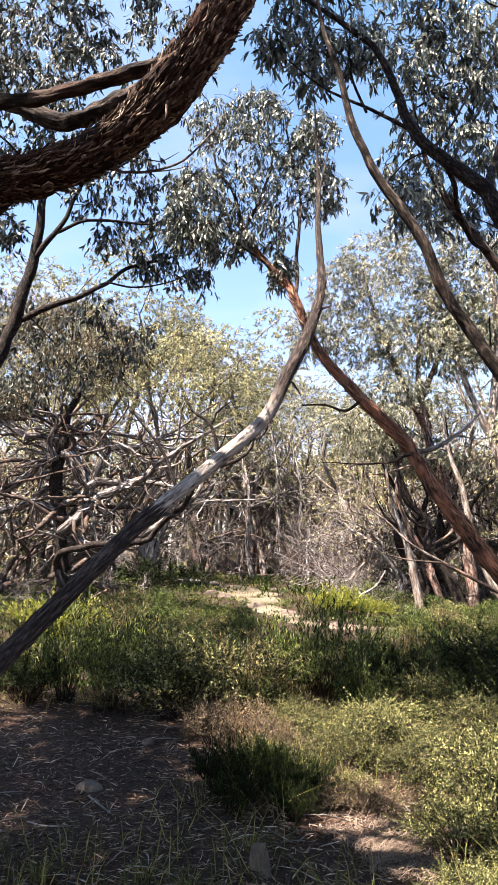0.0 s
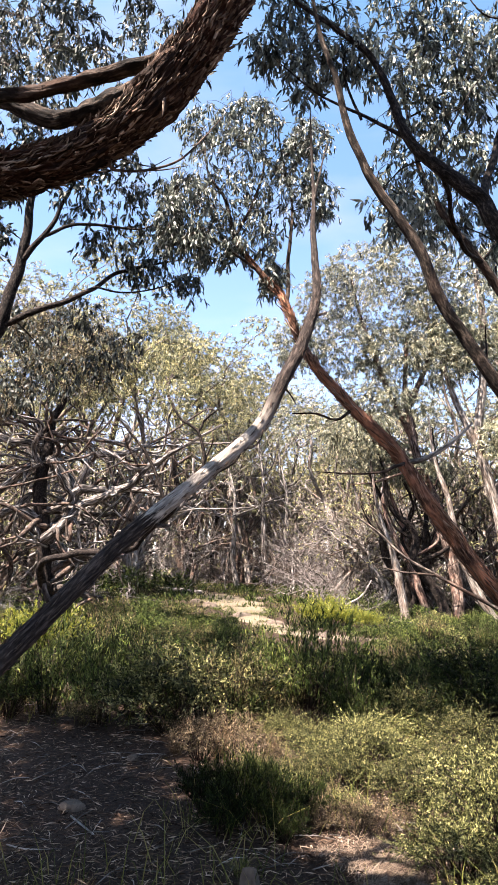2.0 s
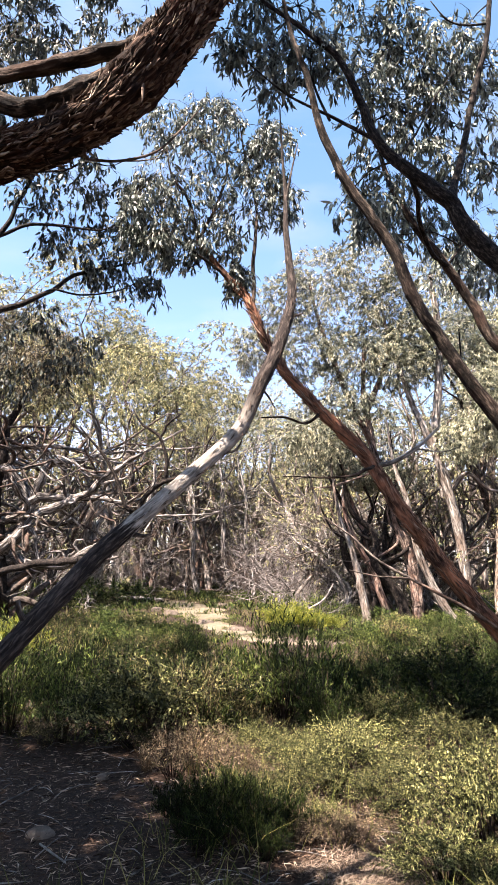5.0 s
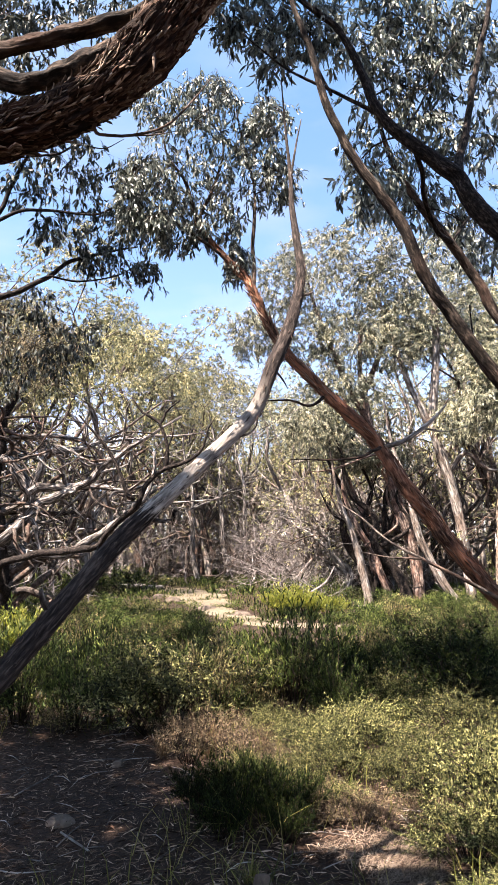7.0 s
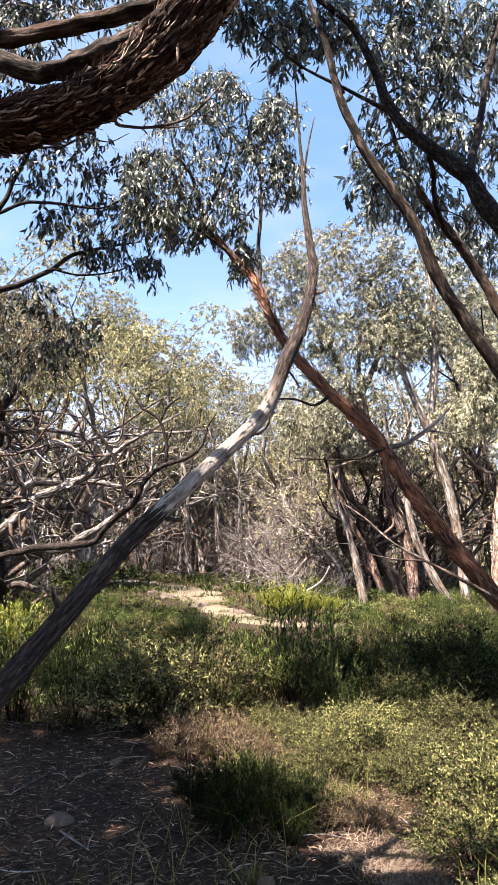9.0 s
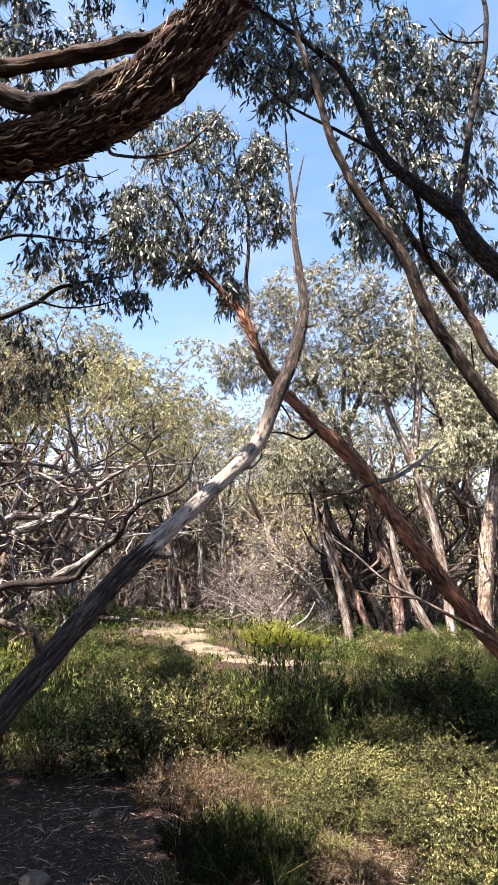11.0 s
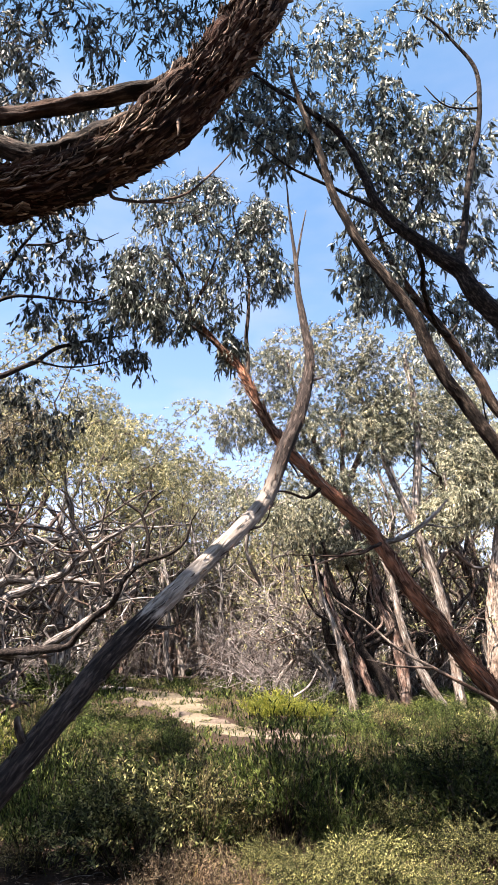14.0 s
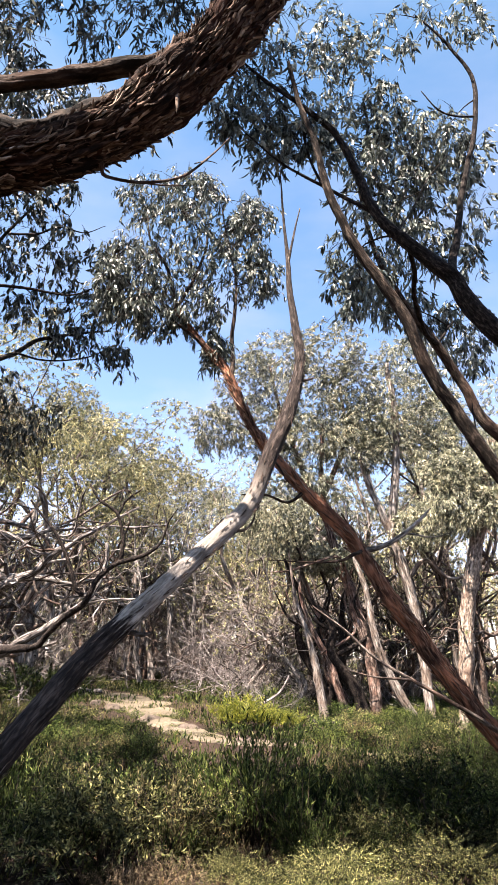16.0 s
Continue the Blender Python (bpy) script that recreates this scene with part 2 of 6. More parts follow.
STRAW = foliage("straw", [(0.0136, 0.00884, 0.00612), (0.0612, 0.0428, 0.0306), (0.163, 0.122, 0.0918), (0.245, 0.197, 0.153)], 0.85, 0.1, 0.08)


def ground_material(name, stops, scale, bump):
    m, n, l, b = material(name)
    tc = n.new("ShaderNodeTexCoord")
    a = n.new("ShaderNodeTexNoise")
    a.inputs["Scale"].default_value, a.inputs["Detail"].default_value, a.inputs["Roughness"].default_value = scale, 9, 0.7
    c = n.new("ShaderNodeTexNoise")
    c.inputs["Scale"].default_value, c.inputs["Detail"].default_value = 0.7, 4
    add = n.new("ShaderNodeMixRGB")
    add.inputs[0].default_value = 0.35
    r = ramp_node(n, stops)
    bp = n.new("ShaderNodeBump")
    bp.inputs["Strength"].default_value, bp.inputs["Distance"].default_value = bump, 0.03
    l.new(tc.outputs["Object"], a.inputs["Vector"])
    l.new(tc.outputs["Object"], c.inputs["Vector"])
    l.new(a.outputs["Fac"], add.inputs[1])
    l.new(c.outputs["Fac"], add.inputs[2])
    l.new(add.outputs[0], r.inputs["Fac"])
    l.new(r.outputs["Color"], b.inputs["Base Color"])
    l.new(a.outputs["Fac"], bp.inputs["Height"])
    l.new(bp.outputs[0], b.inputs["Normal"])
    b.inputs["Roughness"].default_value = 0.95
    b.inputs["Specular IOR Level"].default_value = 0.15
    return m


SOIL = ground_material("leaf_mould", [(0.3, (0.006, 0.0038, 0.0026)), (0.5, (0.025, 0.0155, 0.0105)), (0.7, (0.078, 0.051, 0.036))], 26.0, 1.0)
SAND = ground_material("sandy_soil", [(0.3, (0.04, 0.032, 0.021)), (0.5, (0.105, 0.086, 0.059)), (0.7, (0.19, 0.163, 0.118))], 9.0, 0.8)
STONE = ground_material("grey_stone", [(0.3, (0.04, 0.031, 0.024)), (0.5, (0.08, 0.063, 0.05)), (0.7, (0.15, 0.122, 0.098))], 14.0, 0.6)


# ---- builders ----
def part(name, mesh, mat, parent, label="", kind=""):
    """One mesh under a thing; the mesh is in world metres and is set back by the parent's place."""
    mesh.materials.clear()
    mesh.materials.append(mat)
    ob = new(name, mesh)
    if parent is not None:
        ob.parent = parent
        mesh.transform(Matrix.Translation(-parent.location - (parent.parent.location if parent.parent else Vector((0, 0, 0)))))
    return tagged(ob, label, kind=kind)


def thing(name, place, label, category, group="", kind=""):
    ob = new(name)
    ob.location = place
    ob.empty_display_size = 0.2
    return tagged(ob, label, category, group, kind)


def quick_mesh(name, verts, faces, limb=None, smooth=True):
    """A mesh from an array of vertices and equal-sided faces."""
    me = bpy.data.meshes.new(name)
    v, f = np.asarray(verts, float), np.asarray(faces, int)
    k = f.shape[1]
    me.vertices.add(len(v))
    me.vertices.foreach_set("co", v.ravel())
    me.loops.add(f.size)
    me.loops.foreach_set("vertex_index", f.ravel())
    me.polygons.add(len(f))
    me.polygons.foreach_set("loop_start", np.arange(0, f.size, k))
    me.polygons.foreach_set("loop_total", np.full(len(f), k))
    me.polygons.foreach_set("use_smooth", np.full(len(f), smooth))
    me.update(calc_edges=True)
    if limb is not None:
        me.attributes.new("limb", "FLOAT_VECTOR", "POINT").data.foreach_set("vector", np.asarray(limb, float).ravel())
    return me


class Wood:
    """Gathers tapered limbs into one mesh, with the coordinates that the bark follows, and the nodes that twigs spring from."""

    def __init__(self, seed, tree=None, mat=None, label="", name="branch"):
        """With a tree each limb becomes a part of its own, until joined is set."""
        self.rng = np.random.default_rng(seed)
        self.v, self.f, self.a, self.count, self.nodes, self.joined = [], [], [], 0, [], tree is None
        self.tree, self.mat, self.text, self.part_name = tree, mat, label, name

    def limb(self, pts, sides=8, step=0.12, gnarl=0.0, lump=0.0, keep=True, ridge=0.0):
        """pts: (x, y, z, radius) along the limb; gnarl: sideways wander in radii; lump: uneven girth."""
        p = np.asarray(pts, float)
        q = np.vstack([2 * p[0] - p[1], p, 2 * p[-1] - p[-2]])
        out = []
        for i in range(len(p) - 1):
            n = max(1 if step >= 0.3 else 2, int(np.linalg.norm(p[i + 1, :3] - p[i, :3]) / step))
            s = np.linspace(0, 1, n, endpoint=False)[:, None]
            a, b, c, d = q[i], q[i + 1], q[i + 2], q[i + 3]
            out.append(0.5 * (2 * b + (c - a) * s + (2 * a - 5 * b + 4 * c - d) * s ** 2 + (3 * b - a - 3 * c + d) * s ** 3))
        out.append(p[-1:])
        c = np.vstack(out)
        r = np.maximum(c[:, 3], 0.0012)
        c = c[:, :3]
        m = len(c)
        if gnarl:
            w = self.rng.normal(0, 1, (m, 3))
            for _ in range(3):
                w[1:-1] = (w[:-2] + w[1:-1] + w[2:]) / 3
            w[0] = 0
            c = c + w * (gnarl * r)[:, None]
        if keep:
            self.nodes.extend(np.column_stack([c, r])[::2])
        t = np.gradient(c, axis=0)
        t /= np.linalg.norm(t, axis=1)[:, None] + 1e-9
        length = np.concatenate([[0], np.cumsum(np.linalg.norm(np.diff(c, axis=0), axis=1))])
        u = np.cross(t[0], (0.3, 0.9, 0.1))
        u /= np.linalg.norm(u)
        ang = np.arange(sides) * 2 * math.pi / sides
        off = self.rng.uniform(0, 50)
        rings, coords = [], []
        for i in range(m):
            u = u - t[i] * (u @ t[i])
            u /= np.linalg.norm(u)
            w = np.cross(t[i], u)
            rad = np.full(sides, r[i])
            if lump or ridge:
                for k in range(sides):
                    ca, sa = math.cos(ang[k]), math.sin(ang[k])
                    rad[k] *= 1 + lump * noise.noise((ca * 1.2 + off, sa * 1.2, length[i] * 3.5))
                    if ridge:
                        h = noise.noise((ca * 8 + off, sa * 8, length[i] * 7.0)) + 0.8 * abs(noise.noise((ca * 17, sa * 17 + off, length[i] * 11.0)))
                        rad[k] += ridge * h
            rings.append(c[i] + np.outer(np.cos(ang) * rad, u) + np.outer(np.sin(ang) * rad, w))
            coords.append(np.column_stack([np.cos(ang) * r[i] + off, np.sin(ang) * r[i], np.full(sides, length[i])]))
        base = self.count
        idx = base + np.arange(m * sides).reshape(m, sides)
        nx = np.roll(idx, -1, axis=1)
        self.f.append(np.stack([idx[:-1], nx[:-1], nx[1:], idx[1:]], -1).reshape(-1, 4))
        self.v.extend(rings)
        self.a.extend(coords)
        # closed ends
        tip = np.vstack([c[0] - t[0] * r[0] * 0.4, c[-1] + t[-1] * r[-1] * 0.6])
        self.v.append(tip)
        self.a.append(np.zeros((2, 3)) + [off, 0, 0])
        e = base + m * sides
        k = np.arange(0, sides, 2)
        k1, k2 = (k + 1) % sides, (k + 2) % sides
        self.f.append(np.stack([np.full(len(k), e), idx[0][k2], idx[0][k1], idx[0][k]], -1))
        self.f.append(np.stack([np.full(len(k), e + 1), idx[-1][k], idx[-1][k1], idx[-1][k2]], -1))
        self.count = e + 2
        if not self.joined:
            part(self.part_name, self.mesh(self.part_name), self.mat, self.tree, self.text)
            self.v, self.f, self.a, self.count = [], [], [], 0
        return np.column_stack([c, r])

    def mesh(self, name):
        return quick_mesh(name, np.vstack(self.v), np.vstack(self.f), np.vstack(self.a))


class Leaves:
    """Gathers lance-shaped leaves into one mesh."""

    def __init__(self, seed):
        self.rng = np.random.default_rng(seed)
        self.o, self.d, self.s = [], [], []

    def add(self, at, way, length):
        self.o.append(at), self.d.append(way), self.s.append(length)

    def sprig(self, a, b, n, droop=0.6, length=0.1, spread=0.8, start=0.2):
        """n leaves along the twig from a to b."""
        g = self.rng
        a, b = np.asarray(a), np.asarray(b)
        ax = b - a
        ax = ax / (np.linalg.norm(ax) + 1e-9)
        s = g.uniform(start, 1.0, n)
        at = a + (b - a) * s[:, None] + g.normal(0, 0.012, (n, 3))
        way = ax * 0.5 + g.normal(0, spread * 0.55, (n, 3)) + np.array([0, 0, -droop])
        way /= np.linalg.norm(way, axis=1)[:, None] + 1e-9
        self.o.extend(at), self.d.extend(way), self.s.extend(length * g.uniform(0.6, 1.2, n))

    def mesh(self, name, slim=0.19, simple=False, bend=0.16):
        o, d, s = np.array(self.o), np.array(self.d), np.array(self.s)[:, None]
        n = len(o)
        side = np.cross(d, self.rng.normal(0, 1, (n, 3)))
        side /= np.linalg.norm(side, axis=1)[:, None] + 1e-9
        up = np.cross(side, d)
        w = s * slim * self.rng.uniform(0.75, 1.2, (n, 1)) * 0.5
        if simple:
            v = np.stack([o, o + d * s * 0.42 + side * w + up * s * bend * 0.6, o + d * s, o + d * s * 0.42 - side * w + up * s * bend * 0.6], 1)
            i = np.arange(n)[:, None] * 4
            f = i + np.array([[0, 1, 2, 3]])
            return quick_mesh(name, v.reshape(-1, 3), f, smooth=False)
        k = s * bend
        v = np.stack([o, o + d * s * 0.3 + side * w + up * k * 0.7, o + d * s * 0.3 - side * w + up * k * 0.7,
                      o + d * s * 0.68 + side * w * 0.75 + up * k * 0.7, o + d * s * 0.68 - side * w * 0.75 + up * k * 0.7, o + d * s - up * k * 0.2], 1)
        i = np.arange(n)[:, None, None] * 6
        f = (i + np.array([[0, 1, 2], [1, 3, 4], [1, 4, 2], [3, 5, 4]])).reshape(-1, 3)
        return quick_mesh(name, v.reshape(-1, 3), f, smooth=False)


def fill_crown(wood, leaves, blobs, boughs, sprigs, per, length=0.1, droop=0.6, twig=0.0035, spread=0.8, stalks=True):
    """Boughs and drooping sprigs that fill ellipsoids (x, y, z, radius across, radius up), sprung from the limbs already there."""
    g = wood.rng
    wood.joined = True
    for x, y, z, ra, ru in blobs:
        c, e = np.array([x, y, z]), np.array([ra, ra * 0.9, ru])
        own = []
        for _ in range(boughs):
            d = g.normal(0, 1, 3)
            d /= np.linalg.norm(d)
            end = c + d * e * g.uniform(0.35, 0.8)
            nodes = np.array(wood.nodes)
            dist = np.linalg.norm(nodes[:, :3] - end, axis=1) + 0.6 * np.maximum(nodes[:, 2] - end[2], 0)
            root = nodes[np.argmin(dist)]
            mid = (root[:3] + end) / 2 + g.normal(0, 0.08, 3) * np.linalg.norm(end - root[:3]) + [0, 0, 0.08 * np.linalg.norm(end - root[:3])]
            r0 = min(root[3] * 0.75, 0.006 + 0.008 * np.linalg.norm(end - root[:3]))
            c0 = wood.limb([(*root[:3], r0), (*mid, r0 * 0.7), (*end, twig)], 5, 0.16, 0.8)
            own.append(c0[len(c0) // 3:])
        own = np.vstack(own)
        for _ in range(sprigs):
            d = g.normal(0, 1, 3)
            d /= np.linalg.norm(d)
            a = c + d * e * g.uniform(0.3, 1.0) ** 0.6
            root = own[np.argmin(np.linalg.norm(own[:, :3] - a, axis=1))][:3]
            gap = a - root
            if np.linalg.norm(gap) > 0.75 * ra + 0.25:
                continue
            b = a + np.array([*g.normal(0, 0.5, 2), -droop]) * length * g.uniform(0.8, 1.8)
            if stalks:
                wood.limb([(*root, twig), (*(root + gap * 0.55 + [0, 0, 0.12 * np.linalg.norm(gap)]), twig * 0.7), (*a, twig * 0.55), (*b, twig * 0.35)], 3, 0.3, keep=False)
            leaves.sprig(a - gap * 0.25, b, per, droop, length, spread, 0.0)


def gz(x, y):
    """Height of the ground."""
    far = max(0.0, min(y, 60.0) - 4.0)
    return 0.028 * far + 0.05 * noise.noise((x * 0.35, y * 0.35, 3.0)) * min(1.0, far / 4 + 0.35) + 0.012 * noise.noise((x * 2.1, y * 2.1, 7.0))


# ---- ground ----
def ground_sheet():
    xs = np.concatenate([[-900, -400, -200, -110, -70], np.linspace(-45, -12, 24), np.linspace(-11, 11, 111), np.linspace(12, 45, 24), [70, 110, 200, 400, 900]])
    ys = np.concatenate([[-900, -400, -150, -70, -40, -25, -16, -10, -6, -3], np.linspace(-2, 14, 100), np.linspace(14.5, 60, 70), [75, 110, 200, 400, 900]])
    v = [(x, y, gz(x, y)) for y in ys for x in xs]
    w = len(xs)
    idx = np.arange(len(v)).reshape(len(ys), w)
    f = np.stack([idx[:-1, :-1], idx[:-1, 1:], idx[1:, 1:], idx[1:, :-1]], -1).reshape(-1, 4)
    return part("ground", quick_mesh("ground", v, f), SOIL, None, "brown woodland ground with leaf mould and soil", "structure")


tagged(ground_sheet(), category="ground")


def sand_path():
    """A pale worn track with a ragged outline, laid just over the ground."""
    mid = [(9.0, 10.2, 0.45), (6.6, 10.5, 0.42), (5.1, 10.85, 0.36), (4.2, 11.7, 0.3), (3.7, 13.2, 0.14), (2.9, 14.6, 0.14), (1.9, 14.6, 0.48), (1.05, 15.0, 0.6), (0.35, 16.4, 0.5), (-0.3, 18.6, 0.48), (-0.65, 21.5, 0.85), (-1.25, 25.0, 1.25), (-2.4, 28.5, 1.2), (-4.3, 32.0, 0.9), (-6.2, 35.0, 0.7), (-9.5, 38.5, 0.6)]
    v, f = [], []
    n = 0
    for i in range(len(mid) - 1):
        a, b = Vector(mid[i]), Vector(mid[i + 1])
        for s in np.linspace(0, 1, 10, endpoint=False):
            c = a.lerp(b, s)
            t = Vector((b.x - a.x, b.y - a.y)).normalized()
            for k in range(7):
                q = (k - 3) / 3 * c.z * (1 + 0.45 * noise.noise((c.x * 1.3 + 9 * (k > 3), c.y * 1.3, 1.0)))
                x, y = c.x + t.y * q, c.y - t.x * q
                v.append((x, y, gz(x, y) + 0.035 - 0.03 * abs((k - 3) / 3) ** 3))
            n += 1
    for i in range(n - 1):
        for k in range(6):
            f.append((i * 7 + k, i * 7 + k + 1, i * 7 + k + 8, i * 7 + k + 7))
    return part("path", quick_mesh("path", v, f), SAND, None, "pale sandy track worn through the heath", "structure")


tagged(sand_path(), category="path")


def bare_patch(cx, cy, a, b):
    """A small bare patch of sandy soil with a ragged rim, laid just over the ground."""
    v, f = [], []
    for r in range(6):
        for k in range(28):
            az = 2 * math.pi * k / 28
            q = r / 5 * (1 + 0.35 * noise.noise((math.cos(az) * 1.5 + cx, math.sin(az) * 1.5, 2.0)))
            x, y = cx + a * q * math.cos(az), cy + b * q * math.sin(az)
            v.append((x, y, gz(x, y) + 0.03 - 0.028 * (r / 5) ** 3))
    for r in range(5):
        for k in range(28):
            n = (k + 1) % 28
            f.append((r * 28 + k, r * 28 + n, r * 28 + 28 + n, r * 28 + 28 + k))
    return part("ground_patch", quick_mesh("ground_patch", v, f), SAND, None, "bare patch of sandy soil among the shrubs", "structure")


tagged(bare_patch(-1.2, 8.7, 0.9, 0.45), category="ground")


# ---- the trees close by ----
def bark_strips(core, count, seed, lengths, widths, curl):
    """Loose strips of bark that lie along a limb and curl off it at one end."""
    g = np.random.default_rng(seed)
    v, f, a = [], [], []
    for i in range(count):
        k = g.integers(0, len(core) - 6)
        c, r = core[k, :3], core[k, 3]
        t = core[k + 2, :3] - core[k, :3]
        t /= np.linalg.norm(t)
        d = np.cross(t, g.normal(0, 1, 3))
        d /= np.linalg.norm(d)
        w = np.cross(t, d)
        n, long, wide, lift = 6, g.uniform(*lengths), g.uniform(*widths), g.uniform(0.0, curl)
        b = len(v)
        skew = g.normal(0, 0.25)
        for j in range(n):
            s = j / (n - 1)
            m = c + t * (s - 0.5) * long + w * (skew * s * long * 0.5 + 0.4 * wide * math.sin(6 * s + i)) + d * (r + 0.004 + lift * (2 * s - 1) ** 2 * (s > 0.5)) + g.normal(0, 0.3, 3) * wide
            q = wide * (1 - 0.6 * abs(2 * s - 1))
            v.extend([m - w * q, m + w * q + d * 0.5 * wide, m - d * 0.8 * wide])
            a.extend([(i, 0, s * long), (i + wide, 0, s * long), (i, wide, s * long)])
        for j in range(n - 1):
            o = b + 3 * j
            f.extend([(o, o + 1, o + 4, o + 3), (o + 1, o + 2, o + 5, o + 4), (o + 2, o, o + 3, o + 5)])
    return quick_mesh("loose_bark", v, f, a)


def stringybark_tree():
    """The near tree: its trunk stands out of view, one heavy limb arches over the view."""
    tree = thing("eucalyptus_tree", (-2.75, 1.95, 0.0), "large stringybark eucalyptus with a heavy shaggy brown limb", "tree")
    trunk = Wood(11)
    trunk.limb([(-2.75, 1.95, -0.1, 0.26), (-2.7, 1.95, 0.5, 0.21), (-2.55, 1.93, 1.4, 0.19), (-2.3, 1.9, 2.3, 0.18), (-2.45, 1.8, 3.6, 0.15), (-2.9, 1.6, 5.2, 0.12), (-3.3, 1.3, 7.0, 0.08), (-3.5, 1.2, 8.4, 0.04)], 20, 0.06, 0.1, 0.12, ridge=0.006)
    trunk.limb([(-2.9, 1.6, 5.2, 0.07), (-3.6, 0.8, 6.0, 0.06), (-4.4, 0.3, 6.9, 0.03)], 8, 0.12, 0.3)
    trunk.limb([(-2.6, 1.75, 4.2, 0.07), (-2.5, 0.9, 5.6, 0.05), (-2.7, 0.2, 7.2, 0.025)], 8, 0.12, 0.3)
    part("trunk", trunk.mesh("trunk"), BARK_STRINGY, tree)
    heavy = Wood(12)
    heavy.limb([(-2.38, 1.9, 2.1, 0.14), (-1.7, 1.84, 2.75, 0.115)] + [(-1.15, 1.80, 3.31, 0.0915), (-0.92, 1.78, 3.39, 0.0863), (-0.68, 1.76, 3.46, 0.0826), (-0.48, 1.72, 3.56, 0.0862), (-0.32, 1.68, 3.70, 0.0918), (-0.18, 1.64, 3.85, 0.0927), (-0.05, 1.60, 4.05, 0.0878), (0.04, 1.58, 4.23, 0.083), (0.19, 1.58, 4.65, 0.0776), (0.34, 1.60, 5.21, 0.0726)], 110, 0.01, 0.04, 0.2, ridge=0.02)
    core = np.array(heavy.nodes)
    limb = part("limb", heavy.mesh("limb"), BARK_STRINGY, tree, "thick limb in shaggy fibrous brown bark")
    second = Wood(13)
    second.limb([(-0.26, 1.72, 4.01, 0.0389), (-0.34, 1.76, 3.97, 0.0334), (-0.47, 1.80, 3.96, 0.0316), (-0.63, 1.84, 3.95, 0.0299), (-0.79, 1.88, 3.93, 0.0301), (-1.03, 1.92, 3.91, 0.0282), (-1.39, 2.00, 3.91, 0.0308)] + [(-1.9, 2.0, 3.5, 0.0420), (-2.6, 1.75, 4.1, 0.0280)], 28, 0.02, 0.2, 0.2, ridge=0.013)
    part("branch", second.mesh("branch"), BARK_BROWN, tree)
    third = Wood(14)
    third.limb([(-1.70, 2.32, 4.32, 0.0419), (-1.39, 2.34, 4.25, 0.0417), (-1.22, 2.34, 4.19, 0.0442), (-1.04, 2.33, 4.11, 0.0438), (-0.90, 2.30, 4.11, 0.0433), (-0.75, 2.22, 4.11, 0.0476), (-0.53, 2.06, 4.06, 0.0376), (-0.33, 1.88, 4.01, 0.0329)], 26, 0.02, 0.2, 0.2, ridge=0.013)
    third.limb([(-0.74, 2.20, 4.02, 0.022), (-0.71, 2.17, 3.92, 0.023), (-0.70, 2.16, 3.88, 0.013)], 10, 0.02, 0.1, 0.1)
    part("branch", third.mesh("branch"), BARK_BROWN, tree)
    twig = Wood(15, tree, BARK_DARKGREY, name="twig")
    twig.limb([(-0.52, 1.74, 3.42, 0.0093), (-0.52, 1.78, 3.41, 0.0073), (-0.49, 1.82, 3.43, 0.0064), (-0.39, 1.86, 3.46, 0.006), (-0.25, 1.90, 3.54, 0.0051), (-0.15, 1.95, 3.69, 0.0041), (-0.06, 2.00, 3.86, 0.0022)], 8, 0.03, 0.3)
    twig.limb([(-0.39, 1.86, 3.46, 0.0044), (-0.32, 1.90, 3.49, 0.0033), (-0.21, 1.95, 3.55, 0.0017)], 6, 0.03, 0.3)
    twig.limb([(-0.20, 1.93, 3.64, 0.0023), (-0.15, 1.95, 3.68, 0.0023), (-0.11, 1.97, 3.69, 0.0012)], 5, 0.03, 0.3)
    part("loose_bark", bark_strips(core[4:], 2400, 5, (0.04, 0.15), (0.002, 0.0105), 0.028), BARK_STRIP, limb, "dry curling strips of brown bark", "stuff")
    part("shaggy_bark", bark_strips(core[4:], 3000, 8, (0.03, 0.11), (0.003, 0.009), 0.012), BARK_STRINGY, limb, kind="stuff")
    # one long flake that hangs off the limb
    x0, y0, z0 = -0.27, 1.62, 3.67
    x1, y1, z1 = -0.27, 1.61, 3.60
    x2, y2, z2 = -0.27, 1.60, 3.53
    flake = Wood(16)
    flake.limb([(x0, y0, z0, 0.006), (x1, y1, z1, 0.008), (x2, y2, z2, 0.002)], 6, 0.01, 0.2, 0.3)
    part("bark_flake", flake.mesh("bark_flake"), BARK_STRIP, limb, "pale hanging flake of bark")
    spray, dry = Wood(19, tree, BARK_DARKGREY, name="twig"), Leaves(20)
    for k in range(9):
        a = np.array([-0.62 + 0.03 * k, 2.12, 3.86 + 0.012 * k])
        e = a + spray.rng.normal(0, 0.06, 3) + [0.03, -0.03, 0.12]
        spray.joined = k > 0
        spray.limb([(*a, 0.004), (*((a + e) / 2), 0.003), (*e, 0.0012)], 5, 0.03, 0.3, keep=False)
        dry.sprig(a, e, 9, 0.2, 0.075, 0.9, 0.1)
    part("twig_mass", spray.mesh("twig_mass"), BARK_DARKGREY, tree, kind="stuff")
    part("dry_leaves", dry.mesh("dry_leaves"), LEAF_TAN, tree, "tan half-dry leaves on the side branch")
    crown, leaves = Wood(17), Leaves(18)
    crown.nodes = list(trunk.nodes) + list(second.nodes) + list(third.nodes)
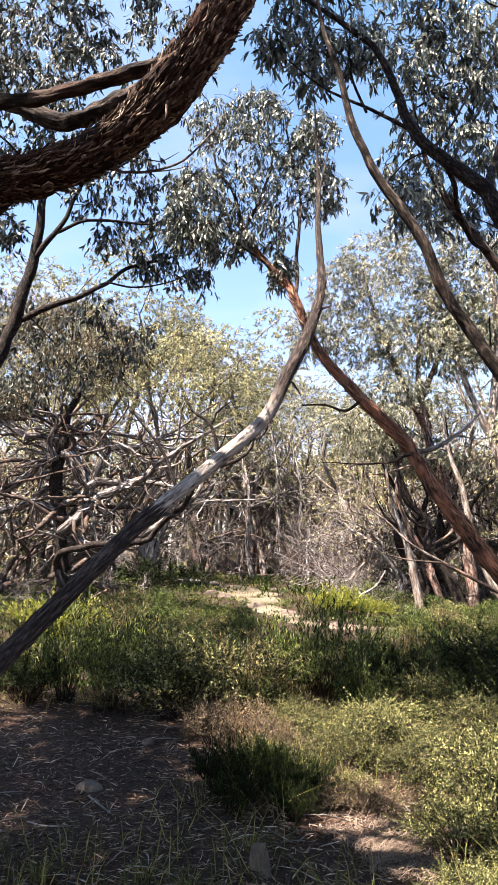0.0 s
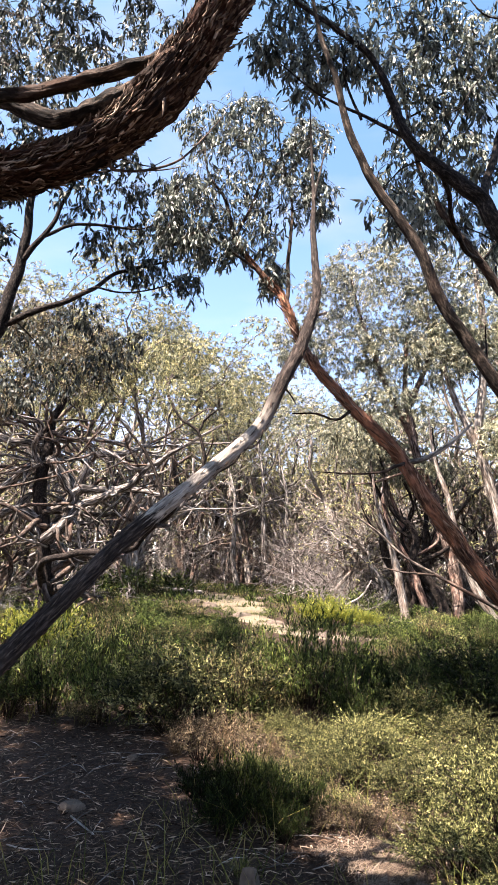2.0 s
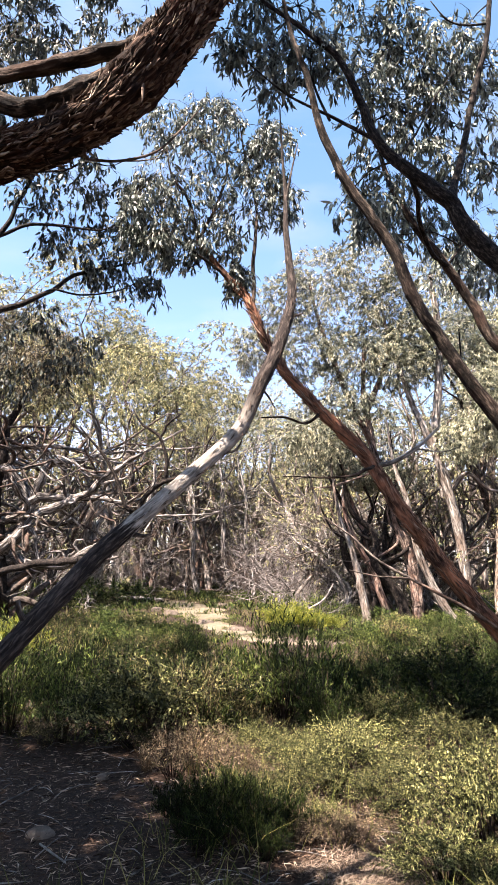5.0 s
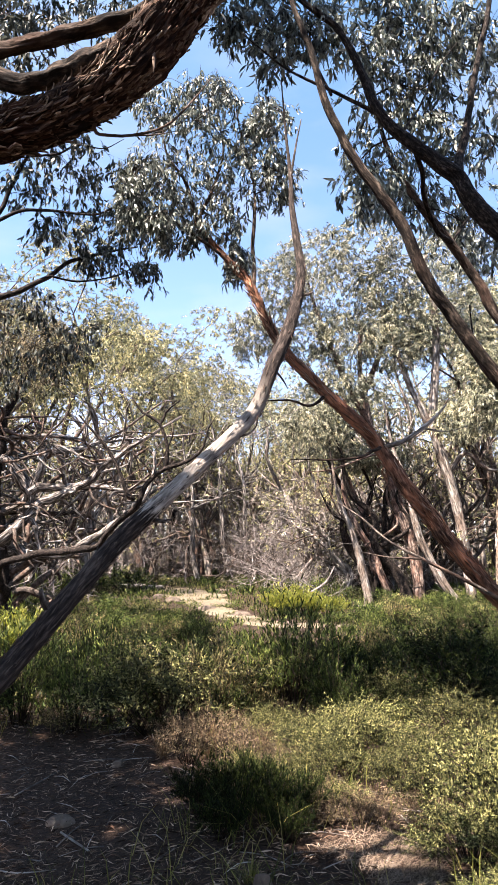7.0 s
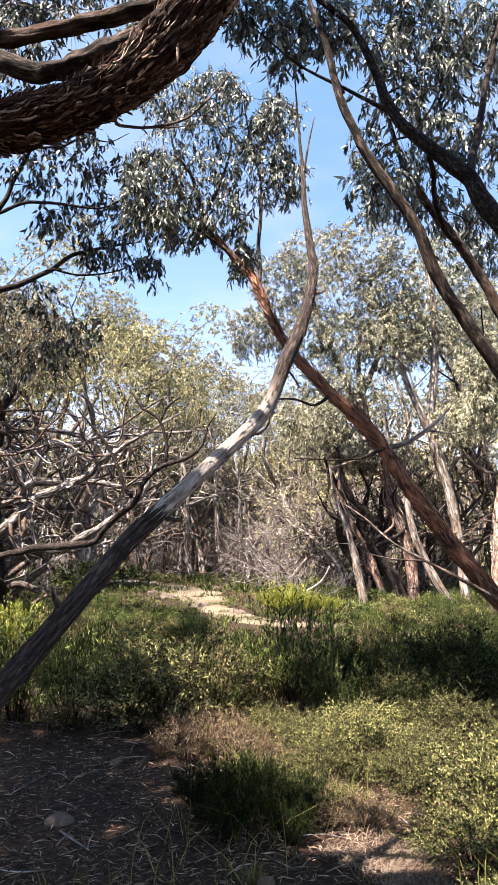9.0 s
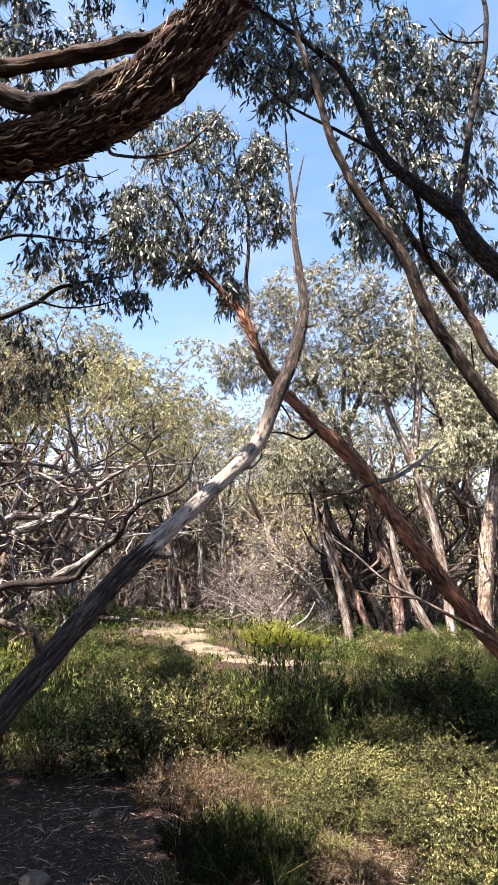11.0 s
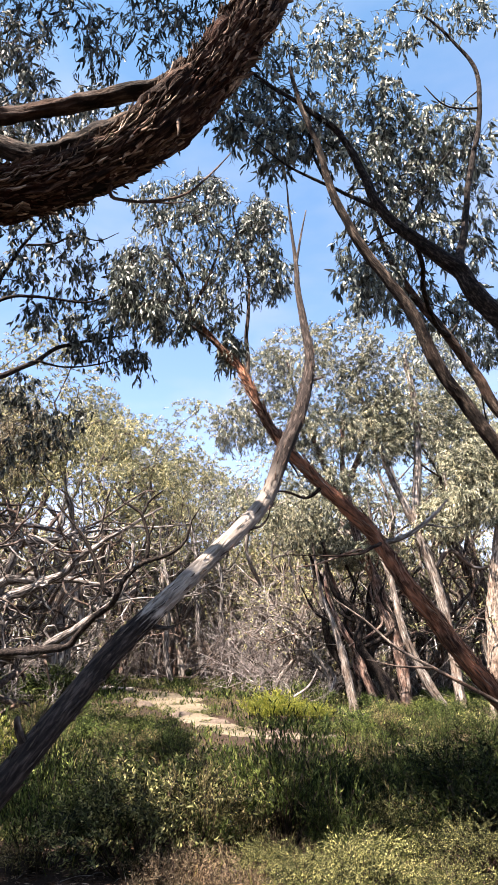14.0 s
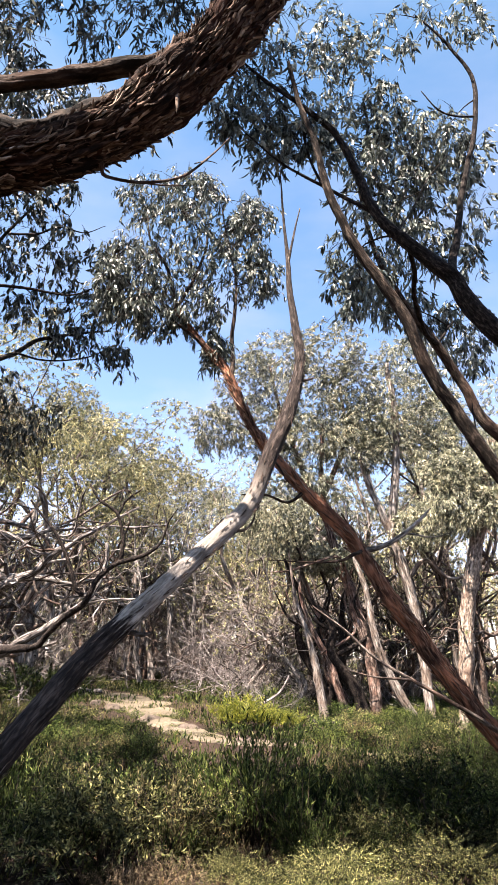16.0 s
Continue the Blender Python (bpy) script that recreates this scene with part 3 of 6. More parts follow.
    # Unseen canopy clumps, added only to shade the litter, limbs and heath.
    fill_crown(crown, leaves, [(-5.55 + i * (1.0 if j < 2 else 0.85), -0.4 + 1.2 * j, 7.1 + 0.3 * math.sin(3 * i + 2 * j), 1.08 if j < 2 else 0.92, 0.55) for i in range(3) for j in range(4) if j < 3 or i > 0] + [(-3.05, -0.2, 7.2, 0.6, 0.35), (-2.45, 0.15, 7.1, 0.42, 0.3), (-3.1, 0.8, 7.0, 0.55, 0.35), (0.3, 2.3, 9.2, 1.0, 0.5), (-0.5, 2.9, 9.0, 1.0, 0.5), (-1.5, 3.9, 9.0, 0.7, 0.4), (-0.4, 3.8, 9.2, 0.7, 0.4), (-2.24, 3.56, 9.0, 0.55, 0.35), (0.9, 2.3, 8.3, 0.65, 0.35), (1.45, 2.7, 8.7, 0.65, 0.35), (0.2, 1.95, 7.8, 0.5, 0.3)], 6, 235, 13, 0.21, 0.6, 0.0035, 0.8, False)
    fill_crown(crown, leaves, [(-1.72, 3.80, 6.63, 0.28, 0.39), (-1.54, 3.90, 5.98, 0.32, 0.20), (-1.15, 4.20, 7.27, 0.26, 0.43), (-0.55, 4.20, 7.41, 0.32, 0.32), (-0.27, 4.20, 7.78, 0.27, 0.24), (-0.72, 4.00, 5.98, 0.28, 0.16), (-1.45, 4.00, 7.33, 0.31, 0.22), (-1.73, 3.90, 5.76, 0.27, 0.20), (-0.80, 4.30, 7.90, 0.33, 0.25)], 4, 32, 9, 0.11, 0.7)
    fill_crown(crown, leaves, [(-2.45, 4.60, 6.97, 0.47, 0.32), (-1.86, 4.60, 7.02, 0.41, 0.29), (-2.52, 4.60, 6.47, 0.34, 0.19)] + [(-2.05, 4.40, 7.74, 0.39, 0.30)], 4, 50, 9, 0.11, 0.7)
    part("twig_mass", crown.mesh("twig_mass"), BARK_DARKGREY, tree, kind="stuff")
    part("crown", leaves.mesh("crown"), LEAF_GUM_SHADED, tree, "drooping grey-green leaves, with unseen clumps added overhead for shade")


def leaning_grey_tree():
    """The slender smooth trunk that leans across the view."""
    tree = thing("eucalyptus_sapling", (-1.68, 0.62, 0.0), "slender leaning eucalyptus with smooth grey bark, almost leafless", "tree")
    w = Wood(21)
    w.limb([(-1.68, 0.62, -0.08, 0.085), (-1.52, 0.86, 0.22, 0.068), (-1.15, 1.38, 0.8, 0.048), (-0.77, 1.89, 1.36, 0.0415), (-0.63, 2.08, 1.57, 0.041), (-0.49, 2.27, 1.78, 0.042), (-0.36, 2.40, 1.93, 0.0405), (-0.15, 2.59, 2.16, 0.0385), (0.10, 2.79, 2.44, 0.039), (0.18, 2.87, 2.57, 0.039), (0.27, 2.99, 2.82, 0.0415), (0.38, 3.11, 3.08, 0.04), (0.46, 3.22, 3.35, 0.034), (0.50, 3.32, 3.59, 0.03), (0.49, 3.41, 3.85, 0.0255), (0.48, 3.53, 4.19, 0.0195), (0.49, 3.63, 4.49, 0.0145), (0.475, 3.72, 4.95, 0.008), (0.46, 3.75, 5.4, 0.0035)], 24, 0.025, 0.03, 0.1, ridge=0.0022)
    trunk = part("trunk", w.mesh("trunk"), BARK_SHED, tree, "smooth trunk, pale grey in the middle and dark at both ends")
    part("flaking_bark", bark_strips(np.array(w.nodes)[20:-30], 420, 25, (0.015, 0.06), (0.0012, 0.004), 0.014), BARK_DARKGREY, trunk, "small curled flakes of dark bark", "stuff")
    d = Wood(23, tree, BARK_DARKGREY, name="upper_stem")
    d.limb([(0.49, 3.62, 4.46, 0.011), (0.53, 3.64, 4.68, 0.008), (0.59, 3.66, 4.98, 0.004)], 8, 0.04, 0.2)
    d.limb([(0.47, 3.24, 3.36, 0.0118), (0.53, 3.23, 3.37, 0.0082), (0.56, 3.22, 3.38, 0.0047)], 7, 0.02, 0.2)
    s = Wood(24, tree, BARK_DARKGREY, name="branch_stub")
    s.limb([(-0.37, 2.40, 1.9, 0.0127), (-0.3, 2.38, 1.88, 0.0091), (-0.26, 2.37, 1.89, 0.0045)], 7, 0.02, 0.2)
    s.limb([(-0.68, 2.02, 1.5, 0.015), (-0.71, 1.99, 1.56, 0.0125), (-0.715, 1.98, 1.6, 0.008)], 8, 0.02, 0.1)
    s.limb([(0.28, 3.0, 2.8, 0.0067), (0.33, 3.02, 2.74, 0.0056), (0.36, 3.04, 2.69, 0.0022)], 6, 0.02, 0.2)
    s.limb([(0.04, 2.74, 2.36, 0.0082), (0.11, 2.75, 2.36, 0.0061), (0.155, 2.76, 2.41, 0.0045), (0.165, 2.77, 2.47, 0.002)], 6, 0.02, 0.2)


def leaning_red_tree():
    """The dark red-barked trunk that leans in and carries the crown in the middle."""
    tree = thing("eucalyptus_tree", (3.95, 5.75, gz(3.95, 5.75)), "leaning eucalyptus with red-brown bark and a small airy crown", "tree")
    w = Wood(31)
    w.limb([(3.95, 5.75, tree.location.z - 0.1, 0.19), (3.62, 5.76, 0.35, 0.13), (3.15, 5.77, 0.86, 0.098), (2.69, 5.78, 1.31, 0.083), (2.44, 5.78, 1.60, 0.079), (2.19, 5.80, 1.94, 0.077), (1.95, 5.83, 2.30, 0.074), (1.74, 5.88, 2.64, 0.071), (1.52, 5.94, 3.02, 0.067), (1.25, 6.00, 3.32, 0.061), (0.98, 6.08, 3.63, 0.056), (0.67, 6.18, 4.05, 0.052), (0.48, 6.28, 4.44, 0.048), (0.35, 6.42, 4.85, 0.043), (0.22, 6.5, 5.12, 0.039), (0.0, 6.5, 5.36, 0.036), (-0.33, 6.5, 5.79, 0.03)], 24, 0.05, 0.12, 0.2, ridge=0.007)
    trunk = part("trunk", w.mesh("trunk"), BARK_RED, tree)
    part("loose_bark", bark_strips(np.array(w.nodes), 800, 6, (0.06, 0.3), (0.003, 0.011), 0.035), BARK_PEEL, trunk, "peeling strips of red and grey bark", "stuff")
    c = Wood(32, tree, BARK_BROWN)
    c.nodes = w.nodes[-9:]
    c.limb([(-0.33, 6.50, 5.79, 0.03), (-0.46, 6.50, 6.34, 0.023), (-0.68, 6.40, 6.66, 0.0137), (-0.75, 6.40, 7.12, 0.0092)], 10, 0.06, 0.4, 0.1)
    c.limb([(0.34, 6.44, 4.88, 0.03), (0.37, 6.5, 5.1, 0.028), (0.36, 6.60, 5.49, 0.0252), (0.38, 6.60, 5.87, 0.0231), (0.40, 6.70, 6.40, 0.0166), (0.24, 6.70, 7.21, 0.0121), (0.17, 6.70, 7.71, 0.0073)], 8, 0.06, 0.4, 0.1)
    c.limb([(-0.33, 6.50, 5.79, 0.0227), (-0.10, 6.60, 6.41, 0.0187), (0.02, 6.70, 7.04, 0.0144), (-0.20, 6.70, 7.62, 0.0073)], 8, 0.06, 0.5)
    c.limb([(-0.00, 6.50, 5.36, 0.018), (-0.47, 6.30, 5.61, 0.0154), (-0.79, 6.20, 5.84, 0.0109), (-1.04, 6.10, 6.00, 0.0065)], 8, 0.06, 0.5)
    c.limb([(1.1, 6.05, 3.5, 0.02), (0.9, 5.95, 3.34, 0.0155), (0.68, 5.87, 3.38, 0.0115), (0.42, 5.8, 3.36, 0.0076)], 7, 0.06, 0.6)
    dead = Wood(34, tree, DEAD_WOOD, "bleached dead side branch")
    dead.limb([(1.62, 5.9, 2.84, 0.03), (1.95, 5.85, 2.98, 0.024), (2.2, 5.8, 3.18, 0.017), (2.32, 5.8, 3.3, 0.008)], 7, 0.06, 0.5)
    dead.limb([(2.06, 5.83, 3.05, 0.012), (2.3, 5.75, 3.0, 0.007), (2.5, 5.7, 3.06, 0.003)], 5, 0.06, 0.6)
    c.limb([(1.6, 5.85, 2.86, 0.02), (1.3, 5.6, 2.72, 0.014), (0.95, 5.4, 2.66, 0.009), (0.6, 5.3, 2.66, 0.004)], 6, 0.06, 0.8)
    leaves = Leaves(33)
    fill_crown(c, leaves, [(0.02, 6.70, 7.45, 0.73, 0.48), (-0.48, 6.50, 7.01, 0.60, 0.47), (0.49, 6.70, 7.13, 0.44, 0.60), (-0.37, 6.50, 6.34, 0.59, 0.42), (0.30, 6.70, 6.56, 0.58, 0.48), (-0.89, 6.20, 6.28, 0.40, 0.44), (-0.70, 6.60, 7.53, 0.47, 0.32), (0.73, 6.70, 6.64, 0.23, 0.52), (0.17, 6.60, 5.37, 0.17, 0.23), (-0.84, 6.10, 5.60, 0.32, 0.28), (-0.07, 6.60, 5.87, 0.42, 0.35), (0.62, 6.80, 7.54, 0.34, 0.33), (-0.20, 6.70, 7.79, 0.44, 0.28), (-1.07, 6.10, 5.85, 0.26, 0.36), (-0.54, 6.40, 5.67, 0.41, 0.33)], 5, 84, 10, 0.108, 0.8)
    part("twig_mass", c.mesh("twig_mass"), BARK_BROWN, tree, kind="stuff")
    part("crown", leaves.mesh("crown", slim=0.21), LEAF_GUM, tree, "grey-green drooping leaves")


def many_limbed_tree():
    """The tree whose limbs fan in from one side, high over the heath."""
    tree = thing("eucalyptus_tree", (3.7, 3.7, 0.0), "many-limbed eucalyptus with dark rough limbs and hanging leaves", "tree")
    a = Wood(41)
    a.limb([(3.7, 3.7, -0.1, 0.24), (3.55, 3.8, 0.8, 0.19), (3.2, 3.75, 2.0, 0.15), (2.65, 3.8, 3.5, 0.1), (2.15, 3.89, 4.19, 0.079), (1.95, 3.93, 4.5, 0.07), (1.87, 3.95, 4.71, 0.064), (1.61, 3.99, 4.96, 0.054), (1.41, 4.02, 5.18, 0.046), (1.27, 4.04, 5.42, 0.039), (1.19, 4.07, 5.73, 0.034), (1.01, 4.11, 6.22, 0.027), (0.66, 4.15, 6.60, 0.02), (0.4, 4.2, 6.86, 0.0128), (0.20, 4.20, 7.05, 0.0072)], 22, 0.03, 0.15, 0.2, ridge=0.005)
    part("limb", a.mesh("limb"), BARK_DARK, tree)
    b = Wood(42)
    b.limb([(3.62, 3.72, 0.2, 0.18), (3.3, 3.68, 0.9, 0.14)] + [(2.3, 3.52, 2.25, 0.064), (1.83, 3.45, 2.83, 0.048), (1.53, 3.42, 3.28, 0.043), (1.34, 3.39, 3.59, 0.04), (1.22, 3.37, 3.91, 0.037), (1.06, 3.35, 4.17, 0.034), (0.87, 3.33, 4.47, 0.031), (0.71, 3.31, 4.87, 0.027), (0.63, 3.29, 5.22, 0.022), (0.52, 3.27, 5.55, 0.017), (0.44, 3.27, 5.95, 0.011)], 22, 0.03, 0.12, 0.18, ridge=0.0035)
    part("limb", b.mesh("limb"), BARK_BROWN, tree)
    c = Wood(43)
    c.limb([(3.2, 4.1, 2.0, 0.1)] + [(3.2, 5.2, 3.5, 0.066), (2.74, 5.3, 4.05, 0.0575), (2.52, 5.3, 4.5, 0.05), (2.2, 5.2, 4.92, 0.044), (1.95, 5.15, 5.25, 0.036), (1.72, 5.1, 5.62, 0.028), (1.62, 5.1, 6.0, 0.021), (1.55, 5.1, 6.46, 0.014), (1.48, 5.1, 6.9, 0.006)], 14, 0.05, 0.2, 0.14, ridge=0.002)
    part("limb", c.mesh("limb"), BARK_BROWN, tree)
    d = Wood(44, tree, BARK_DARK)
    d.nodes = a.nodes[-14:] + b.nodes[-10:] + c.nodes[-6:]
    d.limb([(1.34, 4.03, 5.3, 0.0209), (1.2, 4.1, 5.45, 0.0183), (1.05, 4.20, 5.64, 0.0157), (0.78, 4.20, 5.78, 0.0131), (0.59, 4.20, 5.89, 0.0105), (0.40, 4.20, 6.05, 0.0079), (0.16, 4.20, 6.28, 0.004)], 8, 0.05, 0.4)
    d.limb([(1.55, 4.0, 5.02, 0.0208), (1.71, 4.30, 4.98, 0.0215), (1.83, 4.60, 4.9, 0.0222), (2.02, 4.90, 4.8, 0.0232), (2.28, 5.2, 4.82, 0.0211)], 8, 0.05, 0.4)
    d.limb([(1.88, 3.97, 4.7, 0.0396), (2.0, 4.15, 5.02, 0.035), (2.23, 4.35, 5.75, 0.0279), (2.37, 4.40, 6.26, 0.0262), (2.50, 4.40, 6.76, 0.024), (2.56, 4.40, 7.14, 0.0245), (2.56, 4.40, 7.48, 0.0203), (2.42, 4.40, 7.78, 0.0158), (2.24, 4.40, 8.05, 0.0128), (2.02, 4.40, 8.28, 0.0081)], 10, 0.05, 0.3, 0.1)
    d.limb([(2.52, 4.40, 6.95, 0.0121), (2.29, 4.35, 6.87, 0.0089), (2.10, 4.30, 6.87, 0.0074), (1.95, 4.30, 7.08, 0.0045)], 6, 0.05, 0.5)
    d.limb([(1.46, 4.02, 5.12, 0.0132), (1.76, 4.30, 5.67, 0.0096), (1.97, 4.40, 6.10, 0.0072), (2.17, 4.40, 6.39, 0.0044)], 6, 0.05, 0.4)
    d.limb([(0.94, 4.20, 5.65, 0.0133), (0.82, 4.30, 6.12, 0.0111), (0.78, 4.40, 6.69, 0.0087), (0.68, 4.50, 7.38, 0.0061)], 7, 0.05, 0.4)
    d.limb([(1.55, 3.42, 3.25, 0.011), (1.63, 3.5, 3.12, 0.0091), (1.7, 3.55, 3.2, 0.007), (1.72, 3.6, 3.45, 0.0048)], 6, 0.04, 0.4)
    leaves = Leaves(45)
    fill_crown(d, leaves, [(0.32, 4.40, 6.72, 0.32, 0.41), (0.74, 4.50, 7.47, 0.43, 0.44), (1.42, 4.80, 7.81, 0.40, 0.34), (1.53, 4.90, 7.25, 0.48, 0.30), (0.88, 4.50, 6.59, 0.38, 0.30), (2.02, 4.50, 8.33, 0.46, 0.27), (0.85, 4.60, 8.42, 0.55, 0.30), (2.23, 4.80, 7.13, 0.36, 0.26), (1.83, 5.00, 6.80, 0.45, 0.26), (2.74, 4.60, 8.68, 0.32, 0.21), (0.27, 4.40, 7.30, 0.33, 0.31), (0.42, 4.40, 6.25, 0.24, 0.23), (1.23, 4.70, 8.17, 0.37, 0.27), (2.09, 5.00, 6.59, 0.36, 0.26), (1.80, 4.90, 7.56, 0.31, 0.34), (0.05, 4.40, 6.63, 0.21, 0.23)], 5, 40, 10, 0.112, 0.75)
    fill_crown(d, leaves, [(1.77, 5.20, 7.22, 0.66, 0.40), (2.49, 5.20, 7.02, 0.51, 0.40), (0.88, 4.60, 6.75, 0.43, 0.30), (0.38, 4.50, 6.71, 0.37, 0.26), (2.64, 5.20, 6.01, 0.32, 0.39), (2.22, 5.40, 6.64, 0.43, 0.34), (1.55, 5.20, 6.60, 0.36, 0.33), (1.49, 5.60, 6.16, 0.28, 0.38), (1.91, 5.80, 6.02, 0.38, 0.35), (1.64, 5.80, 5.74, 0.28, 0.28), (2.25, 5.60, 6.17, 0.37, 0.34), (2.94, 5.80, 5.19, 0.28, 0.41), (2.60, 6.00, 5.59, 0.39, 0.36), (2.02, 5.00, 7.24, 0.47, 0.26), (2.68, 4.80, 6.91, 0.28, 0.37)], 5, 34, 10, 0.112, 0.75)
    fill_crown(d, leaves, [(1.27, 4.60, 5.02, 0.27, 0.24), (1.56, 4.80, 5.42, 0.28, 0.26), (1.82, 5.40, 5.38, 0.27, 0.25), (2.15, 5.60, 5.71, 0.32, 0.29), (2.53, 6.00, 5.69, 0.34, 0.31), (2.10, 5.00, 6.02, 0.31, 0.28), (3.09, 6.20, 5.82, 0.40, 0.36), (3.48, 7.00, 5.74, 0.39, 0.36), (3.03, 7.00, 5.73, 0.39, 0.35), (1.65, 4.80, 6.04, 0.27, 0.24), (2.72, 5.50, 6.21, 0.34, 0.31), (3.03, 5.50, 6.78, 0.40, 0.36), (1.52, 4.80, 6.75, 0.32, 0.29), (2.11, 5.20, 6.86, 0.38, 0.34), (2.74, 5.20, 7.09, 0.39, 0.36), (0.87, 4.30, 6.44, 0.26, 0.23), (1.85, 5.00, 7.44, 0.39, 0.35), (2.53, 5.20, 7.59, 0.41, 0.37)], 4, 26, 11, 0.11, 0.8)
    part("twig_mass", d.mesh("twig_mass"), BARK_DARK, tree, kind="stuff")
    part("crown", leaves.mesh("crown", slim=0.22), LEAF_GUM, tree, "grey-green lance-shaped hanging leaves")


def dark_left_tree():
    """The slim dark tree with boughs that hang over the gap of sky."""
    base = (-4.72, 8.00, 1.55)
    tree = thing("eucalyptus_tree", (base[0], base[1], gz(base[0], base[1])), "slim dark-barked eucalyptus with thin spreading boughs", "tree")
    w = Wood(51)
    w.limb([(base[0], base[1], tree.location.z - 0.1, 0.17)] + [(-4.72, 8.00, 1.55, 0.1152), (-4.45, 8.00, 3.44, 0.1065), (-4.10, 8.00, 4.57, 0.0952), (-3.90, 8.00, 5.20, 0.0894), (-3.77, 8.00, 5.94, 0.0837), (-3.66, 8.00, 6.66, 0.0707), (-3.65, 8.00, 7.29, 0.0573), (-3.54, 8.00, 8.09, 0.0436), (-3.77, 8.00, 9.03, 0.0296), (-4.05, 8.00, 10.01, 0.0189)], 14, 0.07, 0.2, 0.15, ridge=0.003)
    part("trunk", w.mesh("trunk"), BARK_DARK, tree)
    b = Wood(52, tree, BARK_DARK)
    b.nodes = w.nodes[-12:]
    b.limb([(-3.76, 8.00, 6.13, 0.049), (-3.47, 8.00, 6.56, 0.0423), (-3.28, 8.00, 6.85, 0.0354), (-3.11, 8.00, 7.34, 0.0286), (-2.84, 7.90, 7.76, 0.0214), (-2.52, 7.80, 8.13, 0.0142)], 8, 0.06, 0.4)
    b.limb([(-3.37, 8.00, 6.68, 0.0282), (-2.94, 8.00, 6.87, 0.0247), (-2.45, 8.00, 6.87, 0.0211), (-1.91, 8.00, 6.81, 0.014), (-1.52, 8.00, 6.98, 0.0105)], 7, 0.06, 0.4)
    b.limb([(-3.82, 8.00, 5.22, 0.0481), (-3.40, 8.00, 5.43, 0.0482), (-3.00, 8.20, 5.71, 0.0423), (-2.68, 8.40, 5.99, 0.0361), (-2.34, 8.60, 6.38, 0.0296), (-1.83, 8.80, 6.64, 0.0189), (-1.39, 9.00, 6.84, 0.0116)], 8, 0.06, 0.4)
    b.limb([(-2.64, 8.40, 6.04, 0.0181), (-2.23, 8.60, 6.04, 0.0147), (-1.72, 8.80, 6.23, 0.0112), (-1.38, 9.00, 6.53, 0.0077)], 6, 0.06, 0.5)
    b.limb([(-3.63, 8.00, 7.34, 0.0287), (-3.95, 7.80, 7.85, 0.0213), (-4.35, 7.60, 8.21, 0.0141)], 7, 0.06, 0.4)
    b.limb([(-2.84, 7.90, 7.71, 0.0185), (-2.46, 7.85, 7.69, 0.0155), (-2.15, 7.80, 7.83, 0.0126), (-1.74, 7.80, 7.76, 0.0084), (-1.46, 7.80, 7.93, 0.0042)], 7, 0.06, 1.2)
    leaves = Leaves(53)
    fill_crown(b, leaves, [(-1.47, 8.90, 6.69, 0.43, 0.63), (-1.97, 8.70, 6.94, 0.56, 0.52), (-2.40, 8.20, 7.46, 0.59, 0.45), (-1.78, 8.30, 7.46, 0.55, 0.50), (-1.26, 9.00, 6.38, 0.27, 0.29), (-2.57, 8.30, 6.77, 0.45, 0.28), (-1.31, 8.20, 7.59, 0.45, 0.45), (-2.04, 8.70, 6.53, 0.36, 0.23), (-2.98, 8.00, 7.38, 0.40, 0.31), (-2.13, 8.10, 7.84, 0.54, 0.40), (-1.44, 8.60, 7.14, 0.47, 0.46), (-2.76, 8.00, 8.08, 0.54, 0.40)], 5, 36, 9, 0.125, 0.75)
    fill_crown(b, leaves, [(-4.18, 7.80, 8.36, 0.63, 0.45), (-3.36, 7.80, 8.45, 0.63, 0.44), (-4.20, 8.00, 6.81, 0.31, 0.34), (-3.83, 7.60, 9.42, 0.99, 0.59), (-2.27, 7.80, 8.33, 0.53, 0.39), (-2.68, 7.60, 9.91, 0.99, 0.69), (-1.64, 7.40, 9.89, 0.70, 0.58), (-4.17, 7.40, 9.97, 0.71, 0.59), (-3.28, 7.40, 10.15, 0.89, 0.49), (-4.11, 8.00, 7.70, 0.45, 0.40), (-4.75, 7.60, 9.34, 0.63, 0.89)], 5, 47, 10, 0.135, 0.7)
    fill_crown(b, leaves, [(-4.03, 9.30, 5.51, 0.78, 0.63), (-3.30, 9.50, 5.53, 0.78, 0.62), (-2.71, 9.60, 5.20, 0.53, 0.42), (-3.62, 9.40, 4.88, 0.61, 0.49), (-4.25, 9.20, 4.57, 0.53, 0.42), (-2.44, 9.80, 5.75, 0.44, 0.35), (-4.47, 9.00, 5.80, 0.57, 0.46), (-3.11, 9.40, 6.07, 0.42, 0.33)], 6, 34, 9, 0.125, 0.75)
    part("twig_mass", b.mesh("twig_mass"), BARK_DARK, tree, kind="stuff")
    part("crown", leaves.mesh("crown", slim=0.28), LEAF_GUM_SHADED, tree, "dark hanging leaves")


